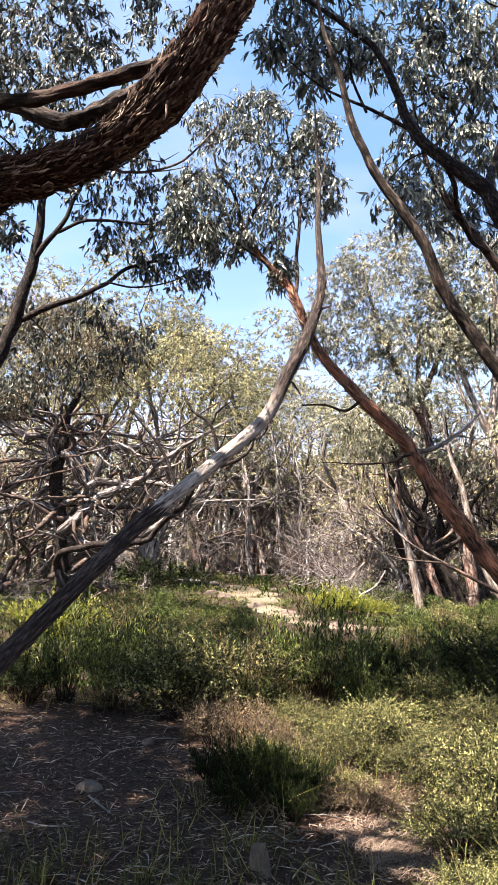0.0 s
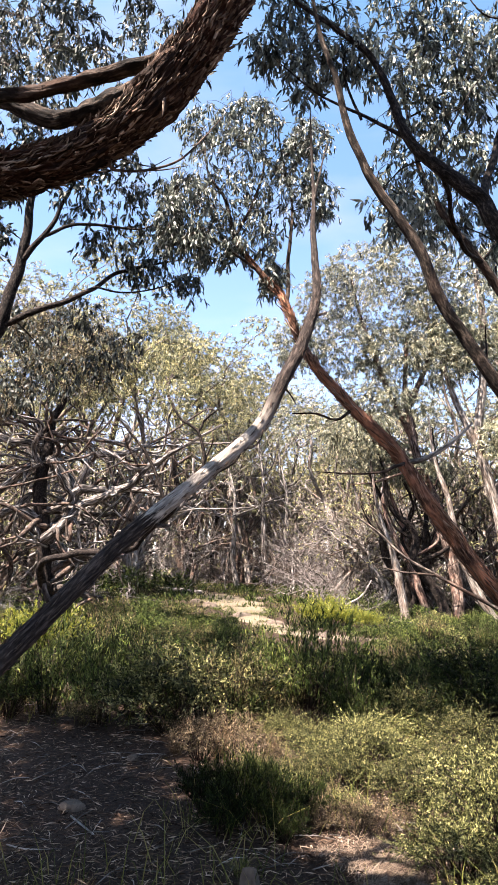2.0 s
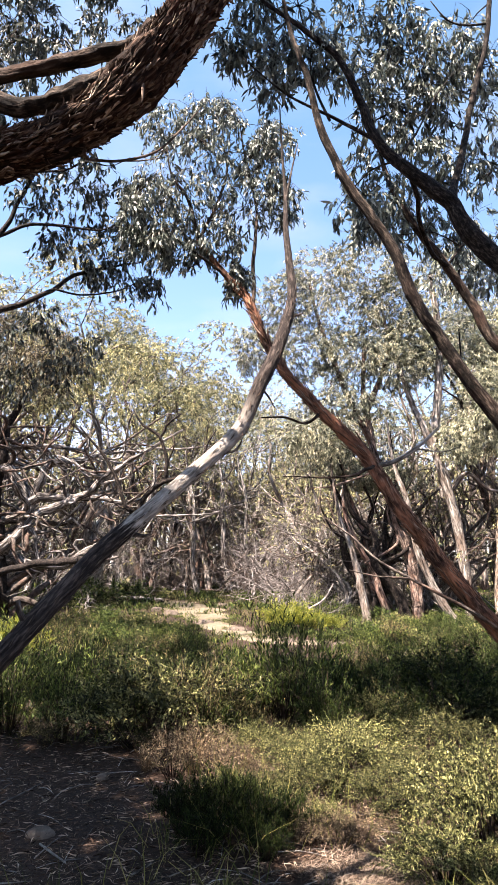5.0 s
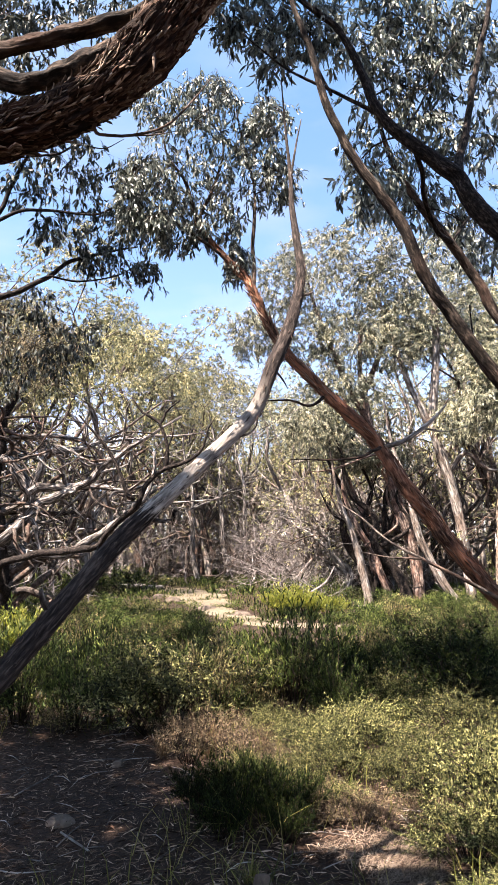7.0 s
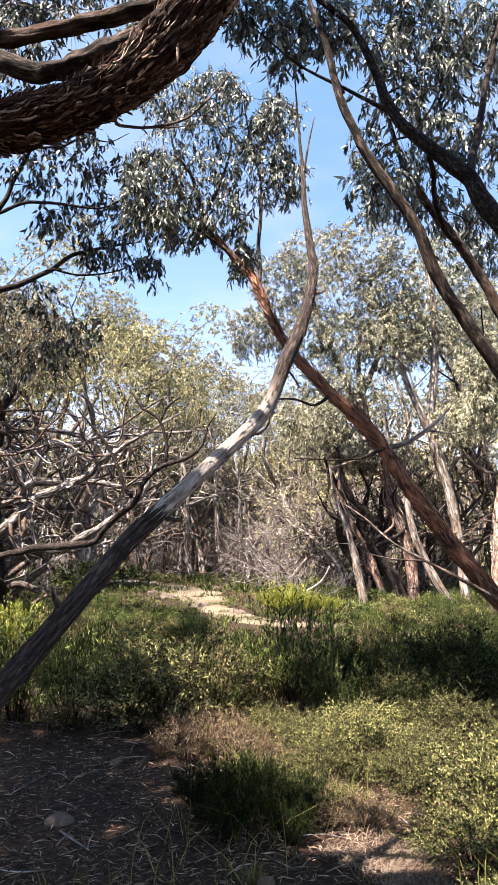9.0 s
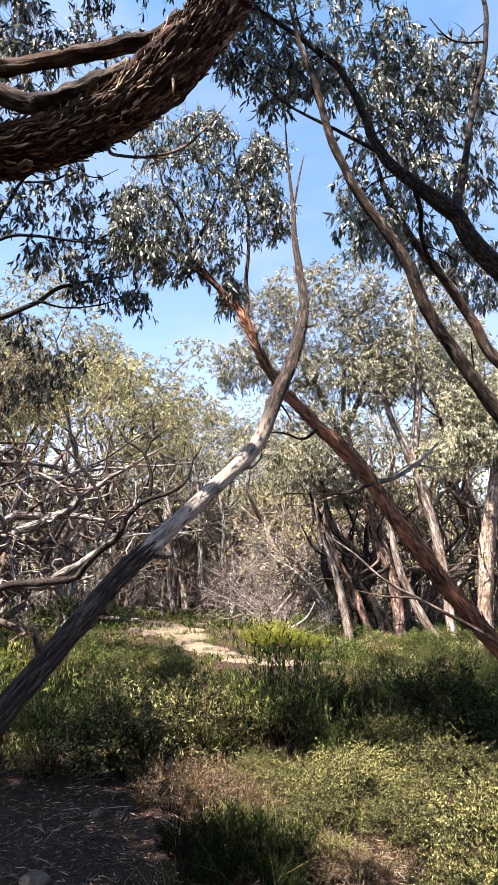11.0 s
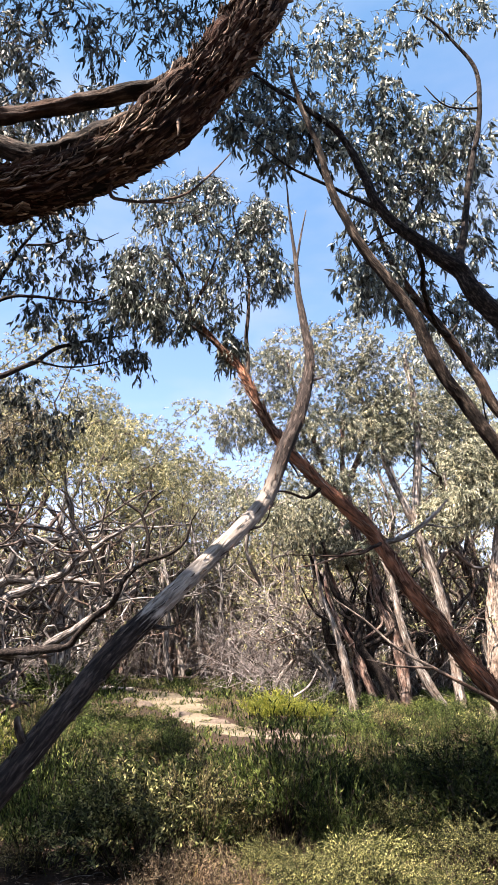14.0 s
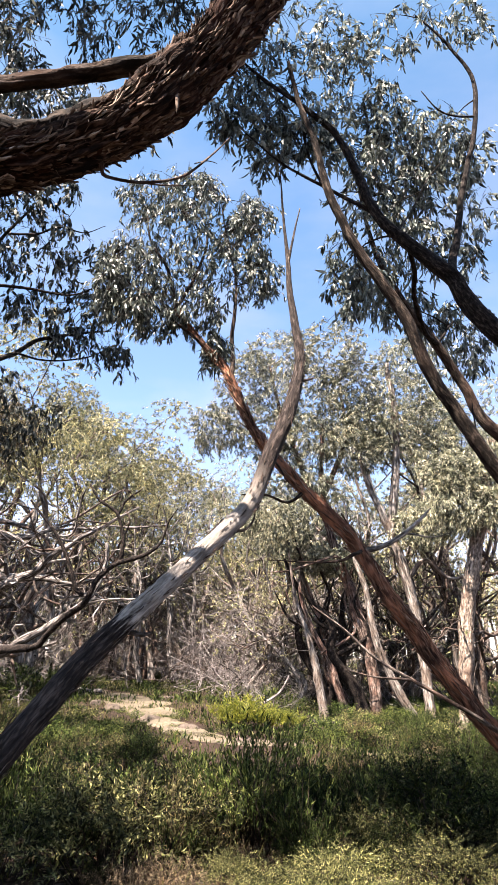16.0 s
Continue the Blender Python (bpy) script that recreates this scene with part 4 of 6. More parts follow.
def twisted_tree():
    """The low tree of twisted limbs, dark trunk and pale dead arms."""
    base = (-5.23, 15.00, 0.54)
    tree = thing("twisted_tree", (base[0], base[1], gz(base[0], base[1])), "low twisted eucalyptus with pale bare crooked limbs", "tree")
    w = Wood(61)
    w.limb([(base[0], base[1], tree.location.z - 0.1, 0.22)] + [(-5.27, 15.00, 1.02, 0.1862), (-5.44, 15.00, 2.27, 0.1746), (-5.66, 15.00, 3.42, 0.1625), (-5.60, 15.00, 4.46, 0.1495), (-5.52, 15.00, 5.37, 0.1058), (-5.14, 15.00, 6.30, 0.0610)], 14, 0.1, 0.35, 0.2, ridge=0.004)
    w.limb([(-5.63, 15.00, 4.46, 0.0897), (-5.97, 15.00, 5.29, 0.0757), (-6.42, 15.00, 5.98, 0.0611), (-6.57, 15.00, 6.76, 0.0463)], 8, 0.16, 1.5, 0.25)
    part("trunk", w.mesh("trunk"), BARK_DARK, tree)
    p = Wood(62, tree, WEATHERED_LIT, "grey crooked bare limb")
    p.nodes = list(w.nodes)
    p.limb([(-5.34, 15.00, 2.35, 0.1375), (-4.87, 15.00, 2.93, 0.1284), (-4.26, 14.80, 3.28, 0.1174), (-3.57, 14.60, 3.55, 0.0967), (-2.78, 14.40, 4.18, 0.0767), (-1.93, 14.20, 4.65, 0.0474), (-1.11, 14.20, 5.23, 0.0286)], 9, 0.16, 1.5, 0.25)
    p.limb([(-5.63, 15.00, 4.46, 0.1212), (-5.03, 15.00, 3.95, 0.1400), (-4.77, 15.00, 3.44, 0.1192), (-5.01, 15.00, 2.78, 0.1184), (-5.30, 15.00, 2.35, 0.1179)], 9, 0.16, 1.5, 0.25)
    p.limb([(-5.64, 15.00, 4.61, 0.1213), (-6.23, 15.00, 4.83, 0.1017), (-7.02, 15.00, 5.05, 0.0818), (-7.85, 15.00, 5.65, 0.0620)], 8, 0.16, 1.5, 0.25)
    p.limb([(-5.25, 15.00, 2.14, 0.1177), (-4.26, 14.60, 2.07, 0.1141), (-3.35, 14.30, 2.22, 0.0932), (-2.71, 14.10, 2.56, 0.0737), (-1.84, 14.00, 3.24, 0.0551), (-1.59, 14.00, 4.34, 0.0372)], 8, 0.16, 1.5, 0.25)
    p.limb([(-5.54, 15.00, 2.99, 0.1190), (-6.23, 15.00, 3.19, 0.0997), (-6.94, 15.00, 2.81, 0.0994), (-7.92, 15.00, 2.22, 0.0793)], 8, 0.16, 1.5, 0.25)
    p.limb([(-4.78, 15.00, 3.58, 0.1195), (-4.20, 15.00, 3.74, 0.0994), (-3.32, 15.00, 3.76, 0.0793), (-2.57, 15.00, 3.55, 0.0592), (-1.86, 15.00, 3.78, 0.0395)], 8, 0.16, 1.5, 0.25)
    p.limb([(-4.71, 15.00, 3.66, 0.0997), (-4.40, 15.00, 4.48, 0.1006), (-3.52, 15.00, 4.64, 0.0702), (-2.94, 15.00, 4.95, 0.0603)], 8, 0.16, 1.5, 0.25)
    p.limb([(-5.48, 15.00, 4.91, 0.0811), (-4.59, 15.00, 5.00, 0.0607), (-3.61, 15.00, 4.94, 0.0603), (-3.53, 15.00, 5.32, 0.0406)], 8, 0.16, 1.5, 0.25)
    p.limb([(-5.73, 15.00, 4.31, 0.1008), (-6.29, 15.00, 3.85, 0.1004), (-7.16, 15.00, 3.54, 0.1004), (-8.09, 15.00, 3.67, 0.0606)], 8, 0.16, 1.5, 0.25)
    q = Wood(63, tree, BARK_DARK)
    q.limb([(-2.55, 11.50, 2.06, 0.0533), (-2.07, 11.30, 2.47, 0.0532), (-1.63, 11.00, 2.85, 0.0527), (-1.41, 11.00, 3.20, 0.0457), (-1.15, 11.00, 3.45, 0.0423), (-0.65, 11.00, 3.63, 0.031), (-0.41, 11.00, 3.85, 0.0235), (-0.32, 11.00, 4.21, 0.0158), (-0.18, 11.00, 4.47, 0.0096)], 9, 0.13, 1.2, 0.2)
    q.limb([(-1.68, 11.00, 2.91, 0.0452), (-1.90, 11.00, 3.34, 0.0381), (-2.14, 11.00, 3.83, 0.0309), (-2.46, 11.00, 4.23, 0.0234), (-2.74, 11.00, 4.53, 0.0157)], 8, 0.13, 1.2, 0.2)
    q.limb([(-1.09, 11.00, 3.49, 0.0385), (-1.08, 11.00, 3.94, 0.0352), (-1.23, 11.00, 4.35, 0.0316), (-1.55, 11.00, 4.55, 0.0238), (-1.77, 11.00, 4.86, 0.016)], 8, 0.13, 1.2, 0.2)
    q.limb([(-1.22, 11.00, 4.30, 0.0276), (-1.14, 11.00, 4.56, 0.0239), (-0.85, 11.00, 4.78, 0.012)], 7, 0.13, 1.2, 0.2)
    q.limb([(-2.55, 11.50, 2.06, 0.0685), (-3.57, 12.50, 2.03, 0.0739), (-4.93, 13.60, 1.79, 0.0792)] + [(base[0], base[1], tree.location.z + 0.6, 0.14)], 9, 0.1, 0.5)
    g = np.random.default_rng(66)
    p.joined = True
    dark = Wood(67)
    stock = [n for n in p.nodes if n[3] > 0.03]
    for i in range(130):
        n = np.array(stock[g.integers(len(stock))])
        d = g.normal(0, 1, 3) * [1, 0.6, 0.55] + [0.3, 0, 0.12]
        k, r = g.uniform(0.5, 1.7), n[3] * g.uniform(0.3, 0.55)
        a, b = n[:3] + d * 0.4 * k + g.normal(0, 0.18, 3), n[:3] + d * 0.9 * k + g.normal(0, 0.2, 3)
        e = b + g.normal(0, 0.35, 3) + [0, 0, 0.1]
        arm = p if i % 2 else dark
        arm.limb([(*n[:3], r), (*a, r * 0.85), (*b, r * 0.6), (*e, r * 0.25)], 6, 0.12, 1.8, 0.2)
        arm.limb([(*b, r * 0.5), (*(b + g.normal(0, 0.35, 3)), r * 0.2)], 4, 0.14, 1.0)
    part("twig_mass", dark.mesh("twig_mass"), BARK_DARKGREY, tree, "bare crooked dark twigs", kind="stuff")
    part("twig_mass", p.mesh("twig_mass"), WEATHERED_LIT, tree, "bare crooked grey twigs", kind="stuff")
    leaves = Leaves(64)
    t = Wood(65)
    t.nodes = list(w.nodes) + list(p.nodes)
    fill_crown(t, leaves, [(-5.39, 14.50, 7.69, 1.34, 0.90), (-6.38, 14.50, 6.91, 1.11, 1.06), (-4.24, 14.30, 7.16, 0.87, 0.72), (-5.15, 14.50, 6.61, 1.39, 0.73), (-7.08, 14.50, 7.85, 0.90, 0.82), (-6.19, 14.50, 8.17, 0.90, 0.49), (-6.73, 14.50, 5.84, 0.88, 0.64)], 8, 210, 13, 0.125, 0.6, 0.006, 0.9, False)
    part("twig_mass", t.mesh("twig_mass"), BARK_DARK, tree, kind="stuff")
    part("crown", leaves.mesh("crown", simple=True), LEAF_OLIVE, tree, "olive-brown drooping leaves")


stringybark_tree()
leaning_grey_tree()
leaning_red_tree()
many_limbed_tree()
dark_left_tree()
twisted_tree()


# ---- the woodland behind ----
def single_trunk(points, mat, seed, label, crown=(), leaf=LEAF_FAR_GREY, forks=(), sprigs=300, crook=0.25):
    """A far tree by its trunk line; crown: ellipsoids."""
    first = points[0]
    tree = thing("gum_tree", (first[0], first[1], gz(first[0], first[1])), label, "tree", "gum trees of the woodland")
    w = Wood(seed)
    w.limb([(first[0], first[1], tree.location.z - 0.15, first[3] * 1.35)] + points, 10, 0.2, crook, 0.25)
    for k in forks:
        w.limb(k, 8, 0.2, crook + 0.15, 0.2)
    part("trunk", w.mesh("trunk"), mat, tree)
    if crown:
        c, leaves = Wood(seed + 1), Leaves(seed + 2)
        c.nodes = list(w.nodes)
        fill_crown(c, leaves, crown, 6, int(sprigs * 1.25), 15, 0.14, 0.5, 0.008, 0.8, False)
        part("twig_mass", c.mesh("twig_mass"), WEATHERED_LIT, tree, kind="stuff")
        part("crown", leaves.mesh("crown", simple=True, slim=0.24), leaf, tree)


single_trunk([(4.43, 19.50, 0.64, 0.1341), (4.22, 19.50, 1.79, 0.1213), (3.99, 19.50, 2.75, 0.0936), (3.70, 19.50, 3.59, 0.0653), (3.55, 19.50, 4.32, 0.0438), (3.42, 19.60, 5.45, 0.0222)], BARK_PALE, 71, "slim pale-trunked gum tree at the edge of the clearing")
single_trunk([(6.49, 21.00, 0.49, 0.1978), (6.47, 21.00, 1.58, 0.1998), (6.20, 21.00, 2.72, 0.2017), (5.85, 21.00, 4.09, 0.1884), (5.43, 21.00, 5.29, 0.1585), (5.11, 21.00, 6.72, 0.1283), (4.90, 21.00, 8.39, 0.0976), (5.00, 21.00, 10.33, 0.0661)], BARK_ROSE, 74, "gum tree with peeling red and pale bark",
             [(3.28, 20.00, 12.49, 1.51, 1.22), (5.13, 20.00, 12.93, 1.52, 1.34), (4.02, 20.00, 10.98, 1.79, 1.09), (2.04, 20.00, 11.41, 1.19, 1.31), (5.86, 20.00, 11.41, 1.20, 1.32), (1.01, 20.00, 9.53, 0.98, 1.07), (2.77, 20.00, 9.52, 1.37, 1.08), (4.34, 20.00, 9.31, 1.57, 1.08), (5.92, 20.00, 9.30, 1.18, 1.30), (3.87, 20.00, 7.68, 1.35, 0.85), (2.90, 19.00, 6.27, 1.45, 0.80)], LEAF_FAR_GREY, [[(5.19, 21.00, 6.31, 0.1119), (4.02, 20.60, 8.69, 0.096), (3.26, 20.30, 10.69, 0.0642), (2.89, 20.20, 12.16, 0.0485)], [(4.96, 21.00, 7.55, 0.1131), (5.69, 20.60, 9.52, 0.0808), (5.56, 20.40, 11.60, 0.0489)], [(5.72, 21.00, 4.45, 0.063)] + [(5.27, 20.20, 5.31, 0.0457), (4.21, 19.80, 4.99, 0.0371), (3.42, 19.60, 4.72, 0.0292), (2.71, 19.40, 4.63, 0.0144)]])
single_trunk([(7.57, 20.00, 0.22, 0.145), (7.05, 20.00, 1.03, 0.146), (6.64, 20.00, 1.75, 0.1322), (6.26, 20.00, 2.85, 0.1186), (5.98, 20.00, 4.35, 0.0902), (5.62, 20.1, 5.7, 0.06), (5.5, 20.2, 7.2, 0.025)], BARK_PALE, 77, "leaning gum tree with pale and orange bark")
single_trunk([(7.89, 20.00, 0.48, 0.16), (7.83, 20.00, 1.91, 0.1622), (7.67, 20.00, 3.57, 0.1647), (7.36, 20.00, 4.90, 0.159), (7.10, 20.00, 5.97, 0.1605), (7.17, 20.00, 7.46, 0.1472), (7.38, 20.00, 9.08, 0.1258), (7.39, 20.00, 10.76, 0.1276), (7.25, 20.00, 12.49, 0.0809)], BARK_PALE, 80, "tall pale grey gum tree with a forked trunk",
             [(7.85, 20.00, 10.97, 1.40, 1.32), (8.87, 20.00, 8.87, 1.18, 1.08), (8.19, 20.00, 12.71, 1.62, 1.12), (9.03, 20.00, 10.54, 1.20, 1.32), (6.38, 20.00, 10.13, 0.99, 1.09), (8.88, 19.50, 6.91, 1.32, 1.04), (7.87, 19.50, 6.34, 1.13, 0.83)], LEAF_FAR_GREY, [[(7.09, 20.00, 5.87, 0.1374), (6.64, 20.00, 6.86, 0.1232), (6.40, 20.00, 7.66, 0.1085), (5.99, 20.00, 8.89, 0.0783), (5.78, 20.00, 10.13, 0.0475)], [(7.54, 20.00, 4.71, 0.0907), (8.16, 20.00, 5.28, 0.0761), (8.88, 20.00, 4.69, 0.0606), (9.86, 20.00, 4.87, 0.0456)]])
single_trunk([(7.21, 16.00, 1.10, 0.19), (7.33, 16.00, 2.43, 0.1957), (7.57, 16.00, 3.71, 0.1893), (7.89, 16.00, 4.90, 0.1821), (8.41, 16.00, 6.48, 0.1633), (8.75, 16.00, 8.17, 0.1299)], BARK_TAN, 84, "gum tree with tan and grey trunk", [(7.47, 15.50, 6.01, 1.21, 0.75), (8.78, 15.50, 7.32, 1.24, 1.03), (7.28, 15.50, 6.96, 0.92, 0.67)], LEAF_FAR_GREY)
for k, (px, lean, mat) in enumerate(((1.0, 0.6, BARK_DARK), (1.5, -1.0, BARK_DARK), (2.5, -1.3, BARK_ROSE), (3.3, -0.7, BARK_DARK), (3.9, -1.1, BARK_ROSE), (4.6, -1.4, BARK_DARK))):
    bx, by = 4.75 + px * 0.3, 21.6 + 0.9 * math.sin(k * 2.1)
    bz = gz(bx, by)
    q = 0.95 + 0.35 * math.sin(k * 1.7)
    u = np.random.default_rng(310 + k).normal(0, 0.14, (8, 2))
    single_trunk([(bx, by, bz, 0.17 * q), (bx + lean * 0.3 + u[0, 0], by + u[0, 1], bz + 0.8, 0.15 * q), (bx + lean * 0.55 + u[1, 0], by + u[1, 1], bz + 1.6, 0.13 * q), (bx + lean * 0.85 + u[2, 0], by, bz + 2.6, 0.1 * q), (bx + lean * 1.1 + 1.5 * u[3, 0], by, bz + 3.7, 0.07 * q), (bx + lean * 1.5 + 2 * u[4, 0], by, bz + 5.0, 0.05), (bx + lean * 1.7 + 2 * u[5, 0], by, bz + 6.6, 0.02)],
                 mat, 300 + 3 * k, "dark-stemmed gum tree leaning over the brush", [(bx + lean * 1.5, by, bz + 5.6, 1.1, 0.7), (bx + lean * 1.2 + 0.8, by, bz + 4.9, 0.9, 0.5)], LEAF_FAR_GREY,
                 [[(bx + lean * 0.62, by, bz + 1.8, 0.07 * q), (bx + lean * 0.4 + 0.45 + u[6, 0], by, bz + 2.5, 0.05 * q), (bx + lean * 0.3 + 0.5 + u[7, 0], by, bz + 3.5, 0.035 * q), (bx + lean * 0.4 + 1.0, by, bz + 4.9, 0.012)],
                  [(bx + lean * 0.85, by, bz + 2.6, 0.05 * q), (bx + lean * 0.85 - 0.5, by, bz + 3.0 + u[7, 1], 0.035 * q), (bx + lean * 0.85 - 0.9, by, bz + 3.9, 0.01)]], 60, 0.8)


def gum_pattern(seed, height, stems, leaf, mat, spread, size):
    """A far tree: stems that fork and lean, and a ragged crown of hanging leaves.."""
    g = np.random.default_rng(seed)
    tree = thing("gum_tree", (0, 0, 0), "gum tree with slim crooked stems and an airy olive crown", "tree", "gum trees of the woodland")
    w, leaves, c = Wood(seed), Leaves(seed + 1), Wood(seed + 2)
    blobs = []
    for s in range(stems):
        az = g.uniform(0, 6.28)
        lean = np.array([math.cos(az), math.sin(az), 0]) * g.uniform(0.1, 0.4) * height
        p, r = np.zeros(3), 0.016 * height * g.uniform(0.7, 1.1)
        pts = [(*p, r * 1.3)]
        for k in range(1, 7):
            q = lean * (k / 6) ** 1.3 + [0, 0, height * 0.86 * k / 6] + g.normal(0, 0.03 * height, 3) * [1, 1, 0.2]
            pts.append((*q, r * (1 - 0.8 * k / 6)))
        w.limb(pts, 8, 0.3, 0.3, 0.2)
        for k in (2, 3, 4, 5, 6):
            a = np.array(pts[k][:3])
            d = g.normal(0, 1, 3) * [1, 1, 0.3]
            d = d / np.linalg.norm(d)
            e = a + d * spread * g.uniform(0.5, 1.0) + [0, 0, g.uniform(0.05, 0.2) * height]
            m = (a + e) / 2 + g.normal(0, 0.25, 3)
            w.limb([(*a, pts[k][3] * 0.7), (*m, pts[k][3] * 0.5), (*e, 0.012)], 6, 0.25, 0.7)
            if k > 3:
                blobs.append((*e, g.uniform(0.7, 1.25) * size, g.uniform(0.45, 0.75) * size))
        blobs.append((*pts[-1][:3], size, 0.7 * size))
    part("trunk", w.mesh("trunk"), mat, tree)
    c.nodes = list(w.nodes)
    fill_crown(c, leaves, blobs, 3, int(1300 / len(blobs)), 14, 0.12, 0.45, 0.009, 0.9, False)
    part("twig_mass", c.mesh("twig_mass"), BARK_BROWN, tree, kind="stuff")
    part("crown", leaves.mesh("crown", simple=True, slim=0.26), leaf, tree)
    return tree


PATTERNS = [gum_pattern(401, 9.5, 3, LEAF_FAR, BARK_DARKGREY, 1.8, 1.35), gum_pattern(411, 8.5, 4, LEAF_FAR, BARK_PALE, 1.7, 1.25),
            gum_pattern(421, 10.5, 3, LEAF_FAR_GREY, BARK_PALE, 2.0, 1.4), gum_pattern(431, 7.5, 4, LEAF_FAR_GREY, BARK_DARKGREY, 1.6, 1.2)]
HOME = [(-8.2, 23.5, 1.3, 0.4), (-5.6, 26.5, 1.35, 2.0), (12.5, 27.0, 1.3, 1.0), (-13.0, 20.0, 1.1, 3.0)]
for pattern, (px, py, ps, pr) in zip(PATTERNS, HOME):
    pattern.matrix_basis = Matrix.LocRotScale((px, py, gz(px, py)), Euler((0, 0, pr)), (ps, ps, ps))


def bare_pattern(seed, height, mat, label):
    """A low many-stemmed tree of bare crooked limbs with a few leaves left."""
    g = np.random.default_rng(seed)
    tree = thing("bare_tree", (0, 0, 0), label, "tree", "bare crooked trees")
    w, leaves = Wood(seed), Leaves(seed + 1)

    def arm(a, d, k, r, level):
        b = a + d * k * 0.5 + g.normal(0, 0.15, 3) * k
        e = b + (d + g.normal(0, 0.45, 3)) * k * 0.5
        e[2] = max(e[2], 0.15)
        h, u = (a + b) / 2 + g.normal(0, 0.06, 3) * k, (b + e) / 2 + g.normal(0, 0.07, 3) * k
        w.limb([(*a, r), (*h, r * 0.9), (*b, r * 0.8), (*u, r * 0.62), (*e, r * 0.42)], (7, 5, 4, 3)[level], 0.3, 1.0)
        if level == 3:
            if g.uniform() < 0.75:
                leaves.sprig(b, e, 9, 0.4, 0.16, 0.9, 0.2)
            return
        for _ in range((4, 4, 3)[level]):
            t = g.uniform(0.35, 1.0)
            p = a + (b - a) * min(1, 2 * t) + (e - b) * max(0, 2 * t - 1)
            n = d + g.normal(0, 0.75, 3) * [1, 1, 0.7]
            arm(p, n / np.linalg.norm(n), k * g.uniform(0.45, 0.75), r * g.uniform(0.4, 0.6), level + 1)

    for _ in range(3):
        d = g.normal(0, 0.4, 3) * [1, 1, 0] + [0, 0, 1]
        arm(np.array([0.0, 0.0, -0.1]), d / np.linalg.norm(d), height * g.uniform(0.5, 0.8), 0.02 * height, 0)
    part("trunk", w.mesh("trunk"), mat, tree)
    part("crown", leaves.mesh("crown", simple=True, slim=0.26), LEAF_FAR, tree)
    return tree


BARE = [bare_pattern(441, 5.0, DEAD_WOOD, "low bare tree of bleached crooked limbs"), bare_pattern(451, 5.5, BARK_DARKGREY, "low bare tree of dark crooked limbs"), bare_pattern(461, 4.6, BARK_PALE, "low bare tree of pale crooked limbs")]
for pattern, (px, py, ps, pr) in zip(BARE, ((-6.8, 20.0, 1.0, 0.4), (-8.6, 18.0, 1.0, 2.0), (3.0, 25.0, 0.9, 1.0))):
    pattern.matrix_basis = Matrix.LocRotScale((px, py, gz(px, py)), Euler((0, 0, pr)), (ps, ps, ps))


def set_back(x, y, s):
    """The clearing runs on along the track: what stands beyond it is farther off."""
    return (1.4 * x, 1.4 * y, 1.4 * s) if 22 < y < 37 and -0.29 < x / (y + 0.5) < 0.13 else (x, y, s)


def plant(k, x, y, s, turn):
    x, y, s = set_back(x, y, s)
    ob = copy_thing((PATTERNS + BARE)[k], Matrix.Translation((x, y, gz(x, y))) @ pose(0, 0, 0, 0, 0, turn))
    ob.scale = (s, s, s)
    return ob


for k, x, y, s, turn in ((0, -3.4, 27.5, 1.22, 200), (1, -1.4, 31.0, 1.35, 80), (0, -8.0, 29.0, 1.5, 130), (1, -11.0, 25.0, 1.4, 20), (0, 1.0, 33.0, 1.1, 300), (1, -5.0, 33.0, 1.5, 250),
                         (2, 4.0, 30.0, 1.0, 40), (2, 8.5, 27.0, 1.2, 170), (3, 10.5, 22.5, 1.4, 60), (2, 13.5, 21.0, 1.2, 290), (3, 6.8, 29.5, 1.3, 110), (1, -15.5, 28.0, 1.3, 75),
                         (0, 15.5, 27.0, 1.3, 15), (3, -10.5, 17.5, 0.95, 210), (0, -12.0, 31.0, 1.3, 310), (2, 11.5, 31.0, 1.3, 140), (1, 2.6, 36.0, 1.1, 10), (1, 6.0, 36.0, 1.2, 95), (0, -1.5, 37.5, 1.2, 20)):
    plant(k, x, y, s, turn)
for k, x, y, s, turn in ((4, -4.9, 23.5, 0.95, 90), (5, -3.2, 26.5, 0.9, 200), (6, -9.6, 21.5, 1.0, 20), (4, -10.8, 19.0, 1.0, 300), (6, 1.4, 27.0, 1.0, 140), (4, 4.4, 23.0, 0.85, 250), (5, 5.6, 25.0, 1.1, 60),
                         (6, 0.2, 30.0, 1.0, 10), (4, 2.6, 29.0, 1.1, 330), (5, 7.2, 23.0, 1.0, 110), (6, 8.8, 24.5, 1.1, 45), (4, -1.6, 29.5, 0.9, 160), (6, -6.2, 29.0, 1.1, 280), (5, 10.2, 20.5, 1.0, 190), (4, 6.2, 28.0, 1.2, 20), (5, -7.8, 26.0, 1.1, 75), (6, -12.5, 23.0, 1.2, 130)):
    plant(k, x, y, s, turn)
rng = random.Random(7)
# Unseen trees, added around the view to close it and hold back skylight.
for i, (x, y) in enumerate(((-9.5, -2.5), (-6.5, -8.5), (-1.5, -6.5), (4.5, -5.0), (9.5, -2.5), (10.5, 4.0), (-12.0, 6.0), (12.5, 10.5), (-11.0, 12.5), (1.5, -18.0), (-14.0, -14.0), (15.0, -10.0))):
    plant(i % 4, x, y, rng.uniform(1.0, 1.25), rng.uniform(0, 360))


